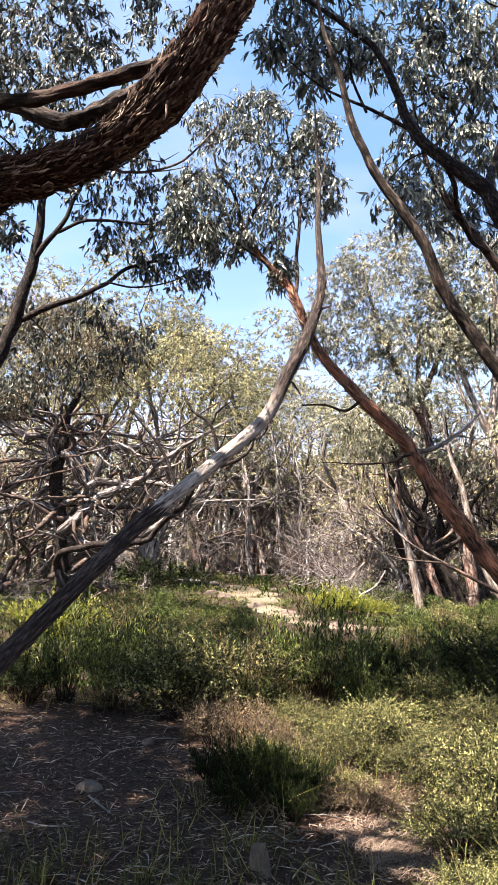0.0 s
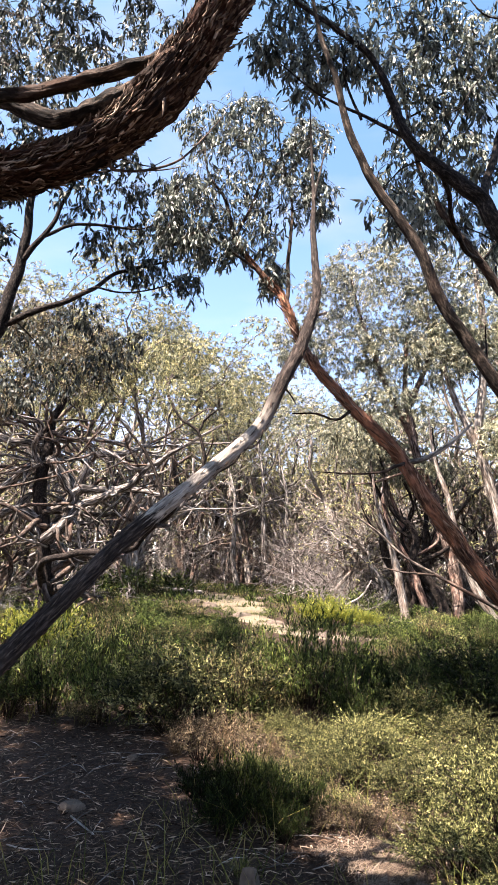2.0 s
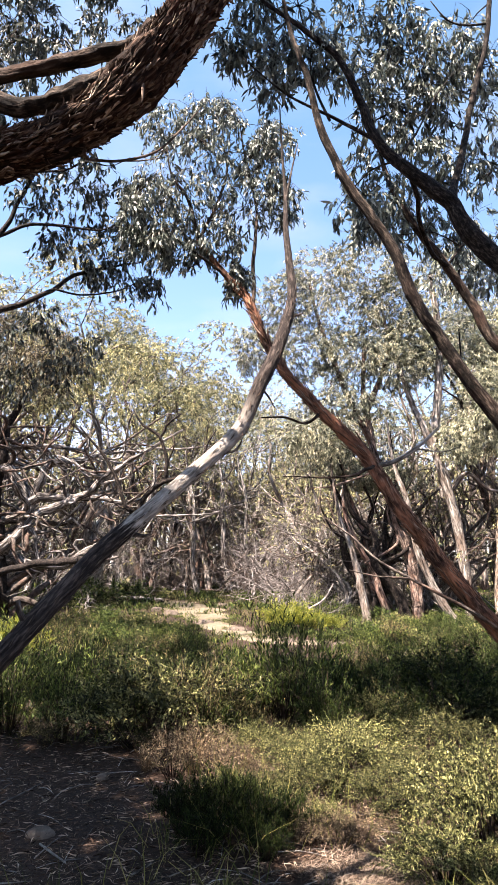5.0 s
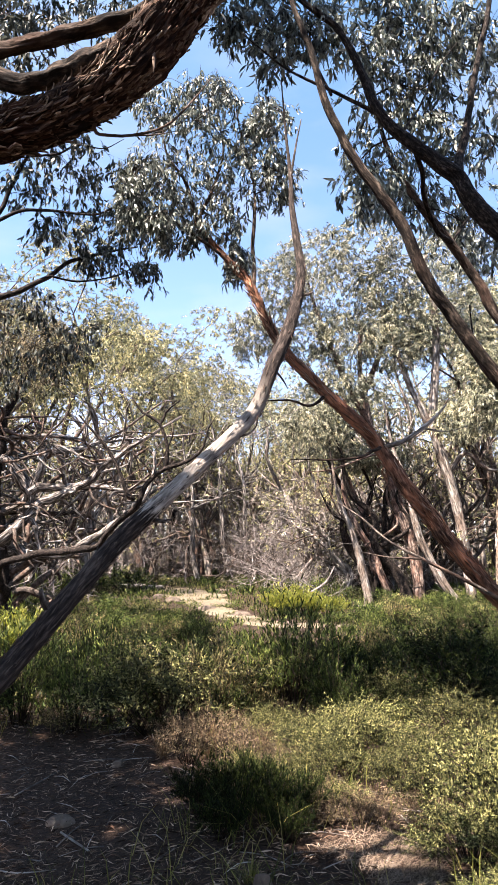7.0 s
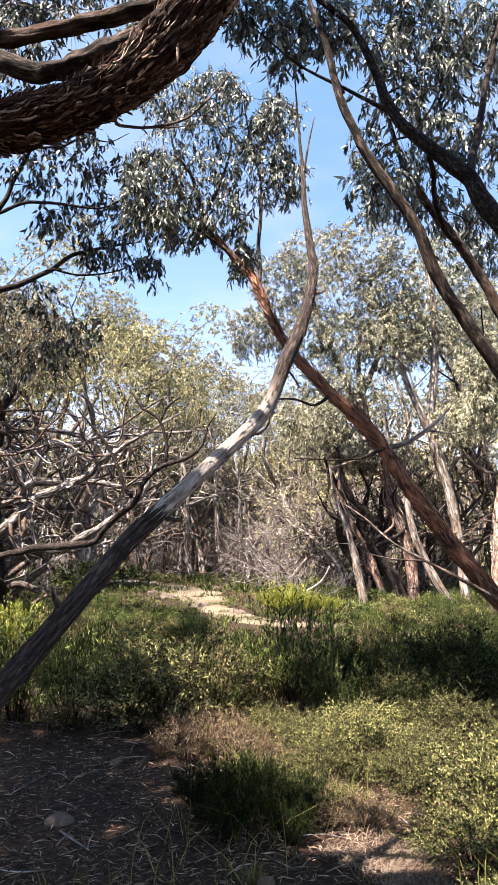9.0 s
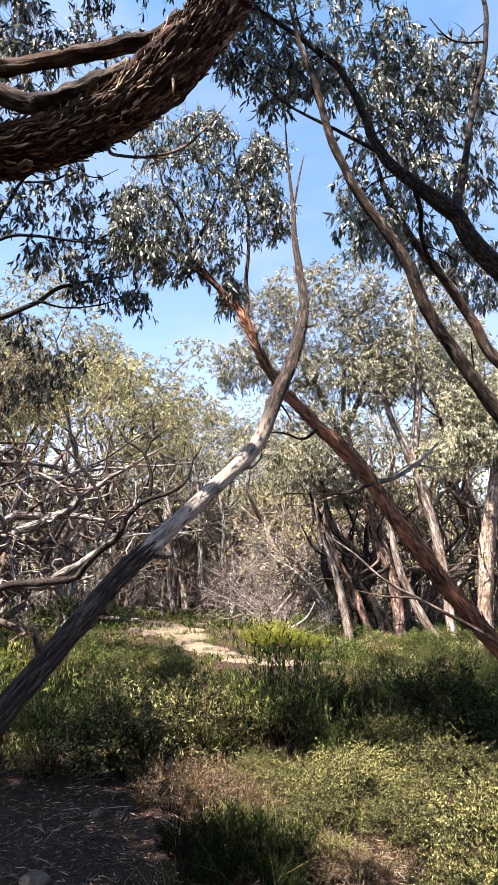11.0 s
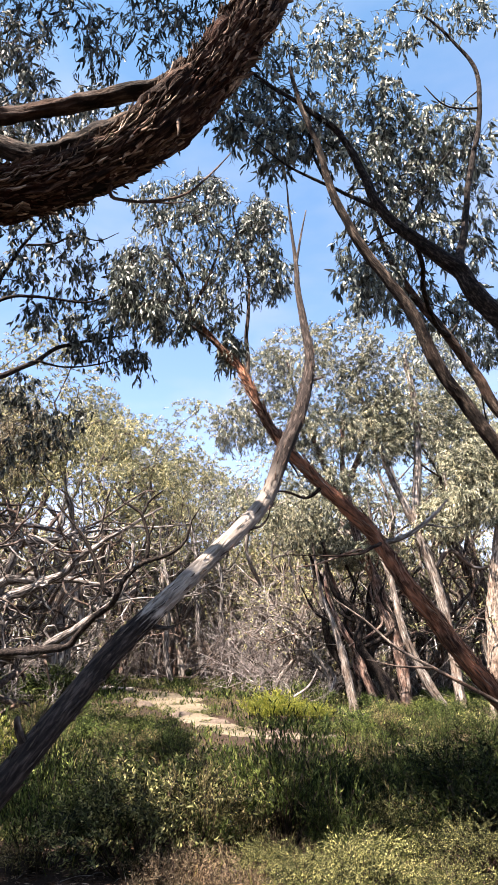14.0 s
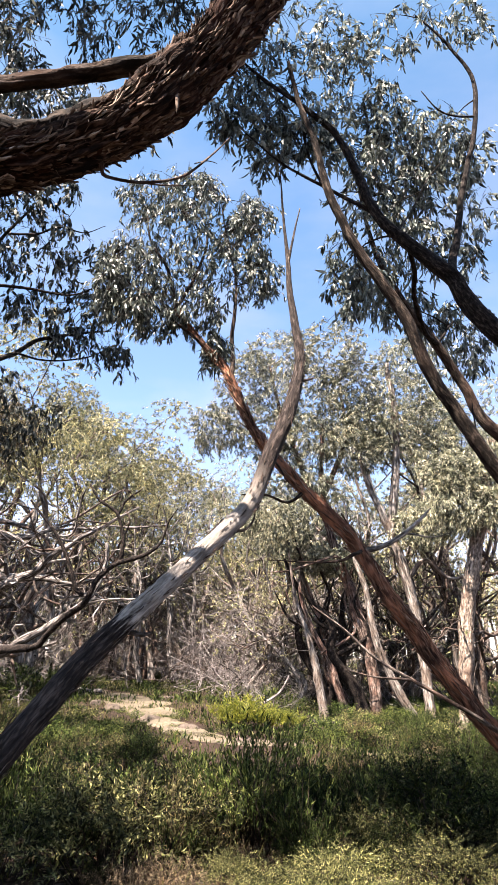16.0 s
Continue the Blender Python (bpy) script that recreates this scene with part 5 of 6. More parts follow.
def slim_pattern(seed, height, mat, label):
    """A slender crooked stem that forks high up, with a thin tuft of leaves."""
    g = np.random.default_rng(seed)
    tree = thing("slim_tree", (0, 0, 0), label, "tree", "slim stems at the wood's edge")
    w, leaves = Wood(seed), Leaves(seed + 1)
    lean = g.normal(0, 0.13, 2) * height
    pts = [(0, 0, -0.1, 0.021 * height)]
    for k in range(1, 7):
        u = g.normal(0, 0.018, 2) * height
        pts.append((lean[0] * k / 6 + u[0], lean[1] * k / 6 + u[1], height * k / 6, 0.021 * height * (1 - 0.75 * k / 6)))
    w.limb(pts, 7, 0.25, 0.5, 0.2)
    for k in (2, 3, 3, 4, 4, 5, 5):
        a = np.array(pts[k][:3])
        e = a + np.array([g.normal(0, 0.16), g.normal(0, 0.16), g.uniform(0.05, 0.3)]) * height
        m = (a + e) / 2 + g.normal(0, 0.035, 3) * height
        w.limb([(*a, pts[k][3] * 0.6), (*m, pts[k][3] * 0.42), (*e, 0.008)], 5, 0.25, 0.8)
        for _ in range(5):
            b = m + (e - m) * g.uniform(0, 1)
            f = b + g.normal(0, 0.07, 3) * height
            w.limb([(*b, pts[k][3] * 0.2), (*f, 0.004)], 3, 0.4)
            if k > 3:
                leaves.sprig(b, f + g.normal(0, 0.2, 3), 16, 0.5, 0.16, 1.0)
    part("trunk", w.mesh("trunk"), mat, tree)
    part("crown", leaves.mesh("crown", simple=True, slim=0.26), LEAF_FAR, tree)
    return tree


SLIM = [slim_pattern(481, 6.0, BARK_PALE, "slim pale stem of a young gum tree"), slim_pattern(485, 5.2, BARK_DARK, "slim dark stem of a young gum tree"), slim_pattern(489, 6.6, WEATHERED_LIT, "slim mottled grey stem of a young gum tree"), slim_pattern(493, 4.6, BARK_PALE, "short slim pale stem of a young gum tree")]
slim_rng = random.Random(55)
for i in range(84):
    y = slim_rng.uniform(24.0, 36.0)
    x = slim_rng.uniform(-0.4, 0.4) * y
    x, y, k = set_back(x, y, slim_rng.uniform(0.8, 1.2))
    m = Matrix.Translation((x, y, gz(x, y))) @ pose(0, 0, 0, 0, 0, slim_rng.uniform(0, 360))
    ob = SLIM[i] if i < 4 else copy_thing(SLIM[i % 4], m)
    ob.matrix_basis = m
    ob.scale = (k, k, k)


def far_woods():
    """The uncounted trees that close the view all round: slim stems and ragged crowns."""
    g = np.random.default_rng(77)
    w, leaves = Wood(78), Leaves(79)
    for i in range(620):
        front = i < 500
        if front:
            y = 42 + 30 * g.uniform(0, 1) ** 1.3
            x = g.uniform(-0.75, 0.75) * (y + 6)
        else:
            a, d = g.uniform(0, 6.28), g.uniform(38, 60)
            x, y = d * math.cos(a), d * math.sin(a)
            if y > 30:
                continue
        z, h = gz(x, y), g.uniform(7.5, 12.5) if front else g.uniform(8, 13)
        lean = g.normal(0, 0.09, 2) * h
        top = np.array([x + lean[0], y + lean[1], z + h])
        mid = np.array([x + lean[0] * 0.3, y + lean[1] * 0.3, z + h * 0.5]) + g.normal(0, 0.25, 3)
        w.limb([(x, y, z - 0.1, 0.017 * h), (*mid, 0.011 * h), (*top, 0.03)], 5, 1.2, 0.4)
        for _ in range(3):
            e = mid + g.normal(0, 1, 3) * [1.4, 1.4, 0.6] + [0, 0, h * 0.25]
            w.limb([(*(mid + g.normal(0, 0.1, 3)), 0.007 * h), (*e, 0.02)], 4, 1.0, 0.6)
        for _ in range(5 if front else 4):
            s = g.uniform(0.5, 1.0)
            c = np.array([x, y, z]) + (top - [x, y, z]) * s + g.normal(0, 1, 3) * [1.3, 1.3, 0.5]
            m = 60
            off = g.normal(0, 1, (m, 3)) * [0.75, 0.75, 0.42]
            way = g.normal(0, 1, (m, 3)) * [1, 1, 0.7] + [0, 0, -0.5]
            way /= np.linalg.norm(way, axis=1)[:, None]
            leaves.o.extend(c + off), leaves.d.extend(way), leaves.s.extend(g.uniform(0.18, 0.36, m))
        for _ in range(1 if front else 0):
            m = 40
            c = np.array([x, y, z + 0.7]) + g.normal(0, 1, 3) * [1.5, 1.0, 0.1]
            off = g.normal(0, 1, (m, 3)) * [0.9, 0.7, 0.4]
            way = g.normal(0, 1, (m, 3)) + [0, 0, 0.5]
            way /= np.linalg.norm(way, axis=1)[:, None]
            leaves.o.extend(c + off), leaves.d.extend(way), leaves.s.extend(g.uniform(0.2, 0.4, m))
    woods = thing("woodland", (0, 45, gz(0, 45)), "far gum woodland of slim grey stems and olive crowns", "woodland", kind="stuff")
    part("stem_mass", w.mesh("stem_mass"), BARK_PALE, woods, kind="stuff")
    part("canopy", leaves.mesh("canopy", simple=True, slim=0.4), LEAF_FAR, woods, kind="stuff")


far_woods()


# ---- brush, logs and stones ----
BRUSH = bark("brush_twig", (0.04, 0.034, 0.032), (0.16, 0.14, 0.132), (0.38, 0.34, 0.325), 4.0, 40.0, 0.3)


def brushwood(x, y, size, n, seed, mat=DEAD_WOOD, label="tangle of bare grey dead branches"):
    """A heap of bare branches that fork and droop."""
    g = np.random.default_rng(seed)
    z = gz(x, y)
    ob = thing("dead_branches", (x, y, z), label, "brushwood", "dead brush under the trees", "")
    w = Wood(seed)
    for i in range(n):
        a = np.array([x, y, z]) + g.normal(0, 0.5, 3) * size * [1, 0.7, 0] + [0, 0, g.uniform(-0.05, 0.1) * size]
        az, up = g.uniform(0, 6.28), g.uniform(0.1, 1.1)
        d = np.array([math.cos(az) * math.cos(up), 0.6 * math.sin(az) * math.cos(up), math.sin(up)])
        long, r = size * g.uniform(0.6, 1.5), size * g.uniform(0.004, 0.016)
        m = a + d * long * 0.5 + g.normal(0, 0.13, 3) * long
        e = a + d * long + g.normal(0, 0.12, 3) * long - [0, 0, 0.12 * long]
        e[2] = max(e[2], z + 0.05)
        w.limb([(*a, r), (*m, r * 0.75), (*e, r * 0.3)], 5, size * 0.08, 3.0)
        for _ in range(6):
            s = g.uniform(0.25, 0.95)
            p = a + (m - a) * min(1, 2 * s) + (e - m) * max(0, 2 * s - 1)
            k = p + (d + g.normal(0, 0.8, 3)) * long * g.uniform(0.15, 0.4)
            k[2] = max(k[2], z + 0.03)
            w.limb([(*p, r * 0.5), (*((p + k) / 2 + g.normal(0, 0.08, 3) * long), r * 0.35), (*k, r * 0.15)], 4, size * 0.2, 1.0)
            for _ in range(3):
                k2 = k + g.normal(0, 0.17, 3) * long
                w.limb([(*((p + k) / 2), r * 0.3), (*k2, r * 0.12)], 3, size * 0.3)
    part("tangle", w.mesh("tangle"), mat, ob, kind="stuff")


for i, (x, y, s, n, m) in enumerate(((2.4, 24.8, 2.5, 26, BRUSH), (3.9, 27.0, 3.1, 30, BRUSH), (1.2, 26.5, 2.8, 26, BARK_DARKGREY), (5.6, 26.5, 2.8, 28, BRUSH), (0.2, 28.5, 3.0, 26, BRUSH),
                                     (-4.6, 24.0, 2.3, 22, BRUSH), (-6.2, 20.5, 2.1, 18, BRUSH), (-8.3, 19.0, 2.1, 22, BARK_DARKGREY), (8.5, 25.0, 2.6, 22, BRUSH), (-2.6, 30.5, 2.8, 24, BRUSH),
                                     (2.8, 28.5, 3.4, 28, BRUSH), (7.2, 27.0, 3.2, 28, DEAD_WOOD), (2.9, 21.8, 1.3, 12, DEAD_WOOD), (-7.2, 16.5, 1.4, 12, DEAD_WOOD), (-0.8, 33.0, 3.0, 24, BRUSH), (-4.8, 29.0, 2.6, 22, DEAD_WOOD), (-7.4, 25.5, 2.6, 22, DEAD_WOOD), (4.4, 24.6, 1.9, 18, BARK_DARK))):
    brushwood(*set_back(x, y, 0.85 * s), n, 500 + i, m)


def fallen_branch(points, mat, label, sides=8, twigs=()):
    ob = thing("fallen_branch", points[0][:3], label, "branch")
    w = Wood(int(abs(points[0][0]) * 100))
    w.limb(points, sides, 0.1, 0.4, 0.15)
    for k in twigs:
        w.limb(k, 5, 0.1, 0.6)
    part("wood", w.mesh("wood"), mat, ob)


def on(x, y, h, r):
    return (x, y, gz(x, y) + h, r)


fallen_branch([on(2.0, 19.0, 0.05, 0.05), on(2.5, 19.2, 0.35, 0.045), on(3.1, 19.4, 0.75, 0.03), on(3.4, 19.5, 1.2, 0.012)], DEAD_WOOD, "bleached fallen branch propped in the shrubs", twigs=[[on(2.7, 19.3, 0.45, 0.025), on(2.4, 19.2, 0.8, 0.015), on(2.1, 19.0, 0.9, 0.006)]])
fallen_branch([on(3.4, 18.2, 0.06, 0.045), on(4.1, 18.0, 0.06, 0.04), on(4.8, 17.7, 0.04, 0.02)], DEAD_WOOD, "bleached fallen stick on the ground")
fallen_branch([on(-5.6, 31.0, 0.1, 0.12), on(-4.4, 30.4, 0.12, 0.11), on(-3.0, 30.0, 0.1, 0.08)], DEAD_WOOD, "pale fallen log beside the track")
fallen_branch([on(-8.6, 17.4, 0.1, 0.1), on(-7.4, 17.8, 0.14, 0.09), on(-6.0, 17.6, 0.06, 0.05)], DEAD_WOOD, "grey fallen log among the trees")
fallen_branch([on(4.1, 5.2, 0.0, 0.036), (2.83, 5.03, 1.02, 0.0233), (2.32, 4.92, 1.35, 0.0191), (1.97, 4.86, 1.54, 0.0159), (1.65, 4.86, 1.71, 0.0137), (1.38, 4.92, 1.87, 0.0116), (1.18, 5.03, 2.08, 0.0105), (0.94, 5.09, 2.26, 0.005)], BARK_DARKGREY, "long thin dead branch leaning past the red trunk", twigs=[[(1.65, 4.86, 1.71, 0.0114), (1.34, 4.80, 1.73, 0.0075), (1.11, 4.80, 1.78, 0.0038)]])


fallen_branch([on(-0.45, 3.58, 0.012, 0.006), on(-0.24, 3.84, 0.03, 0.0055), on(0.03, 4.08, 0.035, 0.003)], BARK_DARKGREY, "long thin dead stick lying on the litter", twigs=[[on(-0.24, 3.84, 0.03, 0.004), on(-0.12, 3.83, 0.03, 0.003), on(0.02, 3.88, 0.02, 0.0015)]])
fallen_branch([on(-0.49, 3.34, 0.01, 0.0045), on(-0.23, 3.54, 0.02, 0.004), on(0.08, 3.8, 0.015, 0.002)], BARK_DARKGREY, "thin brown stick lying on the litter")
fallen_branch([on(-1.11, 4.05, 0.01, 0.007), on(-0.99, 3.9, 0.014, 0.007), on(-0.86, 3.75, 0.01, 0.005)], DEAD_WOOD, "short grey stick beside the flat stone")
fallen_branch([on(-1.62, 4.7, 0.01, 0.005), on(-1.5, 4.95, 0.015, 0.0045), on(-1.42, 5.2, 0.008, 0.003)], DEAD_WOOD, "thin grey stick on the leaf litter")
fallen_branch([on(-0.95, 4.75, 0.01, 0.005), on(-0.78, 4.82, 0.02, 0.0045), on(-0.6, 4.78, 0.008, 0.002)], BARK_BROWN, "curved brown stick on the leaf litter")
fallen_branch([on(-1.35, 3.55, 0.01, 0.005), on(-1.2, 3.48, 0.015, 0.0045), on(-1.0, 3.52, 0.008, 0.002)], DEAD_WOOD, "pale thin stick on the leaf litter")
fallen_branch([on(1.9, 4.6, 0.3, 0.008), on(2.3, 4.35, 0.33, 0.007), on(2.7, 4.0, 0.2, 0.004)], DEAD_WOOD, "bleached twig caught in the ferny shrubs")


def stone(x, y, a, b, h, seed, label, tilt=0.0):
    """An angular, chipped stone bedded in the ground: a block cut by a few planes and worn."""
    g = np.random.default_rng(int(seed * 10))
    cuts = [(np.array(d) / np.linalg.norm(d), k) for d, k in (((0.1, -0.1, 1.0), 0.72), ((0.9, 0.3, 0.5), 0.84), ((-0.6, 0.8, 0.3), 0.86), ((0.2, -0.9, 0.4), 0.82), ((-0.9, -0.4, 0.5), 0.84))]
    cuts += [(d / np.linalg.norm(d), g.uniform(0.82, 0.95)) for d in g.normal(0, 1, (5, 3))]
    bm = bmesh.new()
    bmesh.ops.create_icosphere(bm, subdivisions=4, radius=1.0)
    for v in bm.verts:
        n = v.co.normalized()
        k = min([1.0] + [c / max(1e-6, float(d @ np.array(n))) for d, c in cuts if float(d @ np.array(n)) > 0.2])
        k *= 1 + 0.05 * noise.noise(n * 2.5 + Vector((seed, 0, 0))) + 0.03 * noise.noise(n * 7 + Vector((seed, 3, 0)))
        v.co = Vector((n.x * a * k, n.y * b * k, max(-0.3, n.z * 1.3 * k) * h))
    me = bpy.data.meshes.new("stone")
    bm.to_mesh(me)
    bm.free()
    me.materials.append(STONE)
    ob = new("stone", me)
    ob.location = (x, y, gz(x, y) + 0.1 * h)
    ob.rotation_euler = (0, tilt, seed)
    tagged(ob, label, "stone", "stones on the ground")


stone(-1.15, 4.2, 0.1, 0.075, 0.04, 0.3, "flat grey stone half bedded in leaf litter")
stone(0.16, 3.05, 0.075, 0.05, 0.13, 2.3, "small upright brown stone in the grass", 0.15)
stone(-0.95, 5.3, 0.06, 0.05, 0.04, 4.1, "small grey stone in leaf litter")
for i, (x, y, s) in enumerate(((1.5, 14.6, 0.28), (0.4, 17.0, 0.3), (-0.6, 19.0, 0.34), (-1.9, 22.5, 0.4), (-0.2, 26.0, 0.5), (2.6, 14.0, 0.2), (-2.6, 24.0, 0.35))):
    stone(x, y, s, s * 0.7, s * 0.35, 5.0 + i, "pale weathered stone on the sandy track")


# ---- undergrowth ----
def stems_and_leaves(name, label, group, mat, seed, stems, height, flare, leaf, per, slim=0.3, rise=0.4, wood=BARK_BROWN, arch=0.0):
    """A shrub: stems that flare from the base, set with small leaves. flare: reach over height; rise: how far leaves point up."""
    g = np.random.default_rng(seed)
    ob = thing(name, (0, 0, 0), label, "shrub", group)
    w, leaves = Wood(seed), Leaves(seed + 1)
    for i in range(stems):
        az, out = g.uniform(0, 6.28), flare * height * g.uniform(0.1, 1.0) ** 0.7
        h = height * g.uniform(0.55, 1.08) * (1 - 0.35 * (out / (flare * height + 1e-6)) ** 2)
        d = np.array([math.cos(az), math.sin(az), 0.0])
        a = d * out * 0.12
        m = d * out * 0.5 + [0, 0, h * (0.6 + 0.15 * arch)] + g.normal(0, 0.03, 3) * height
        e = d * out * (1 + 0.3 * arch) + [0, 0, h * (1 - 0.25 * arch)] + g.normal(0, 0.04, 3) * height
        c = w.limb([(*a - np.array([0, 0, 0.03]), 0.004), (*m, 0.003), (*e, 0.0012)], 3, 2.0)
        for _ in range(3):
            s = g.uniform(0.35, 0.95)
            p = a + (m - a) * min(1, 2 * s) + (e - m) * max(0, 2 * s - 1)
            k = p + (e - a) / np.linalg.norm(e - a) * height * g.uniform(0.12, 0.3) + g.normal(0, 0.09, 3) * height
            leaves.sprig(p, k, per, -rise, leaf, 0.75, 0.0)
        leaves.sprig(a * 0.4 + m * 0.6, e, per, -rise, leaf, 0.75, 0.0)
    part("stem_mass", w.mesh("stem_mass"), wood, ob, kind="stuff")
    part("foliage", leaves.mesh("foliage", slim=slim, simple=True), mat, ob, kind="stuff")
    return ob


def sprayed_shrub(name, label, group, mat, seed, stems, height, flare, leaf, sprigs, per, slim=0.26, reach=1.0, rise=0.55):
    """A low shrub of arching stems set with short upright sprays, each a tight brush of small leaves."""
    g = np.random.default_rng(seed)
    ob = thing(name, (0, 0, 0), label, "shrub", group)
    w, leaves = Wood(seed), Leaves(seed + 1)
    for i in range(stems):
        az, out = g.uniform(0, 6.28), flare * height * g.uniform(0.05, 1.0) ** 0.6
        h = height * g.uniform(0.6, 1.1) * (1 - 0.5 * (out / (flare * height)) ** 2)
        d = np.array([math.cos(az), math.sin(az), 0.0])
        a, m = d * out * 0.1, d * out * 0.55 + [0, 0, h * 0.75] + g.normal(0, 0.04, 3) * height
        e = d * out + [0, 0, h] + g.normal(0, 0.05, 3) * height
        w.limb([(*a - np.array([0, 0, 0.03]), 0.004), (*m, 0.0028), (*e, 0.0012)], 3, 2.0)
        for _ in range(sprigs):
            s = g.uniform(0.4, 1.0)
            p = a + (m - a) * min(1, 2 * s) + (e - m) * max(0, 2 * s - 1)
            way = d * g.uniform(0.2, 1.2) + [0, 0, rise] + g.normal(0, 0.6, 3) * [1, 1, 0.2 + 1.45 * rise]
            k = p + way / np.linalg.norm(way) * g.uniform(0.07, 0.16) * reach
            ax = (k - p) / np.linalg.norm(k - p)
            side = np.cross(ax, g.normal(0, 1, 3))
            side /= np.linalg.norm(side)
            for q in range(per):
                u = (q + g.uniform(0.0, 1.0)) / per
                out_way = ax * 0.75 + side * (0.8 if q % 2 else -0.8) + g.normal(0, 0.28, 3)
                leaves.add(p + (k - p) * u, out_way / np.linalg.norm(out_way), leaf * g.uniform(0.7, 1.15) * (1.1 - 0.5 * u))
    part("stem_mass", w.mesh("stem_mass"), BARK_BROWN, ob, kind="stuff")
    part("foliage", leaves.mesh("foliage", slim=slim, simple=True), mat, ob, kind="stuff")
    return ob


def tuft(name, label, group, mat, seed, blades, height, spread, lean=0.5, width=0.006):
    """A tussock of narrow arching blades."""
    g = np.random.default_rng(seed)
    v, f = [], []
    for i in range(blades):
        az, r = g.uniform(0, 6.28), spread * g.uniform(0, 1) ** 0.6 * 0.4
        d = np.array([math.cos(az), math.sin(az), 0])
        h, o = height * g.uniform(0.45, 1.1), height * lean * g.uniform(0.1, 1.0)
        side = np.array([-d[1], d[0], 0]) * width * g.uniform(0.6, 1.2)
        twist = g.normal(0, 0.25, 3) * [1, 1, 0]
        p = [d * r + (d + twist) * o * s ** 2 + np.array([0, 0, h * (s - 0.22 * lean * s ** 3)]) for s in (0, 0.4, 0.75, 1.0)]
        b = len(v)
        for q, k in zip(p, (0.8, 1.0, 0.7, 0.06)):
            v.extend([q - side * k, q + side * k])
        for j in range(3):
            f.append((b + 2 * j, b + 2 * j + 1, b + 2 * j + 3, b + 2 * j + 2))
    ob = thing(name, (0, 0, 0), label, "grass", group)
    part("blade_mass", quick_mesh("blade_mass", v, f, smooth=False), mat, ob, kind="stuff")
    return ob


HEATH = [stems_and_leaves("heath_shrub", "upright mid-green heath shrub with narrow leaves", "heath shrubs", LEAF_HEATH, 601, 46, 0.66, 0.6, 0.045, 20, 0.16, 0.9),
         stems_and_leaves("heath_shrub", "upright mid-green heath shrub with narrow leaves", "heath shrubs", LEAF_HEATH, 611, 44, 0.52, 0.8, 0.034, 24, 0.28, 0.5)]
DEEP = [stems_and_leaves("heath_shrub", "dense dark green low shrub", "heath shrubs", LEAF_DEEP, 621, 60, 0.55, 0.75, 0.055, 15, 0.2, 0.7)]
FERNY = [sprayed_shrub("ferny_shrub", "low yellow-green ferny shrub with small leaves", "ferny shrubs", LEAF_FERN, 631, 60, 0.4, 1.2, 0.022, 8, 30, 0.42, 1.35, 0.25),
         sprayed_shrub("ferny_shrub", "low yellow-green ferny shrub with small leaves", "ferny shrubs", LEAF_FERN, 641, 56, 0.36, 1.25, 0.022, 8, 30, 0.42, 1.35, 0.25)]
WITHERED = [sprayed_shrub("withered_shrub", "low withered brown shrub among the green", "ferny shrubs", LEAF_WITHERED, 645, 34, 0.34, 1.3, 0.036, 7, 10, 0.2)]
BRIGHT = [stems_and_leaves("yellow_shrub", "rounded bright yellow-green shrub in the sun", "bright shrubs", LEAF_YELLOW, 651, 50, 0.7, 0.8, 0.07, 16, 0.3, 0.4)]
MID_HEATH = [stems_and_leaves("heath_shrub", "tall upright heath shrub with green plumes", "heath shrubs", LEAF_GREEN, 602, 36, 0.92, 0.5, 0.06, 14, 0.18, 0.6),
             sprayed_shrub("heath_shrub", "leafy mid-green heath shrub", "heath shrubs", LEAF_HEATH, 612, 36, 0.56, 0.95, 0.048, 7, 9, 0.33, 1.6),
             stems_and_leaves("heath_shrub", "upright mid-green heath shrub with narrow leaves", "heath shrubs", LEAF_HEATH, 613, 40, 0.78, 0.55, 0.055, 13, 0.17, 0.6),
             stems_and_leaves("heath_shrub", "upright fresh green heath shrub with feathery stems", "heath shrubs", LEAF_GREEN, 614, 42, 0.72, 0.6, 0.055, 13, 0.17, 0.65)]
MID_KHAKI = [stems_and_leaves("heath_shrub", "upright khaki heath shrub going to seed", "heath shrubs", LEAF_KHAKI, 615, 38, 0.78, 0.6, 0.05, 13, 0.17, 0.65),
             sprayed_shrub("heath_shrub", "half-dry olive-brown heath shrub", "heath shrubs", LEAF_KHAKI, 616, 32, 0.5, 1.0, 0.04, 7, 10, 0.3, 1.5)]
MID_DEEP = [sprayed_shrub("heath_shrub", "dense dark green low shrub", "heath shrubs", LEAF_DEEP, 622, 40, 0.6, 0.85, 0.05, 7, 10, 0.26, 1.6)]
MID_FERNY = [sprayed_shrub("ferny_shrub", "low yellow-green ferny shrub with small leaves", "ferny shrubs", LEAF_FERN, 632, 40, 0.42, 1.25, 0.034, 6, 20, 0.38, 1.7, 0.3)]
FAR_HEATH = [sprayed_shrub("heath_shrub", "mid-green heath shrub beside the track", "heath shrubs", LEAF_GREEN, 603, 20, 0.5, 1.1, 0.1, 5, 7, 0.3, 2.2),
             sprayed_shrub("heath_shrub", "dark green heath shrub beside the track", "heath shrubs", LEAF_HEATH, 604, 20, 0.5, 1.1, 0.1, 5, 7, 0.3, 2.2)]
FAR_FERNY = [sprayed_shrub("ferny_shrub", "low yellow-green shrub beside the track", "ferny shrubs", LEAF_FERN, 633, 20, 0.36, 1.4, 0.085, 5, 7, 0.32, 2.0)]
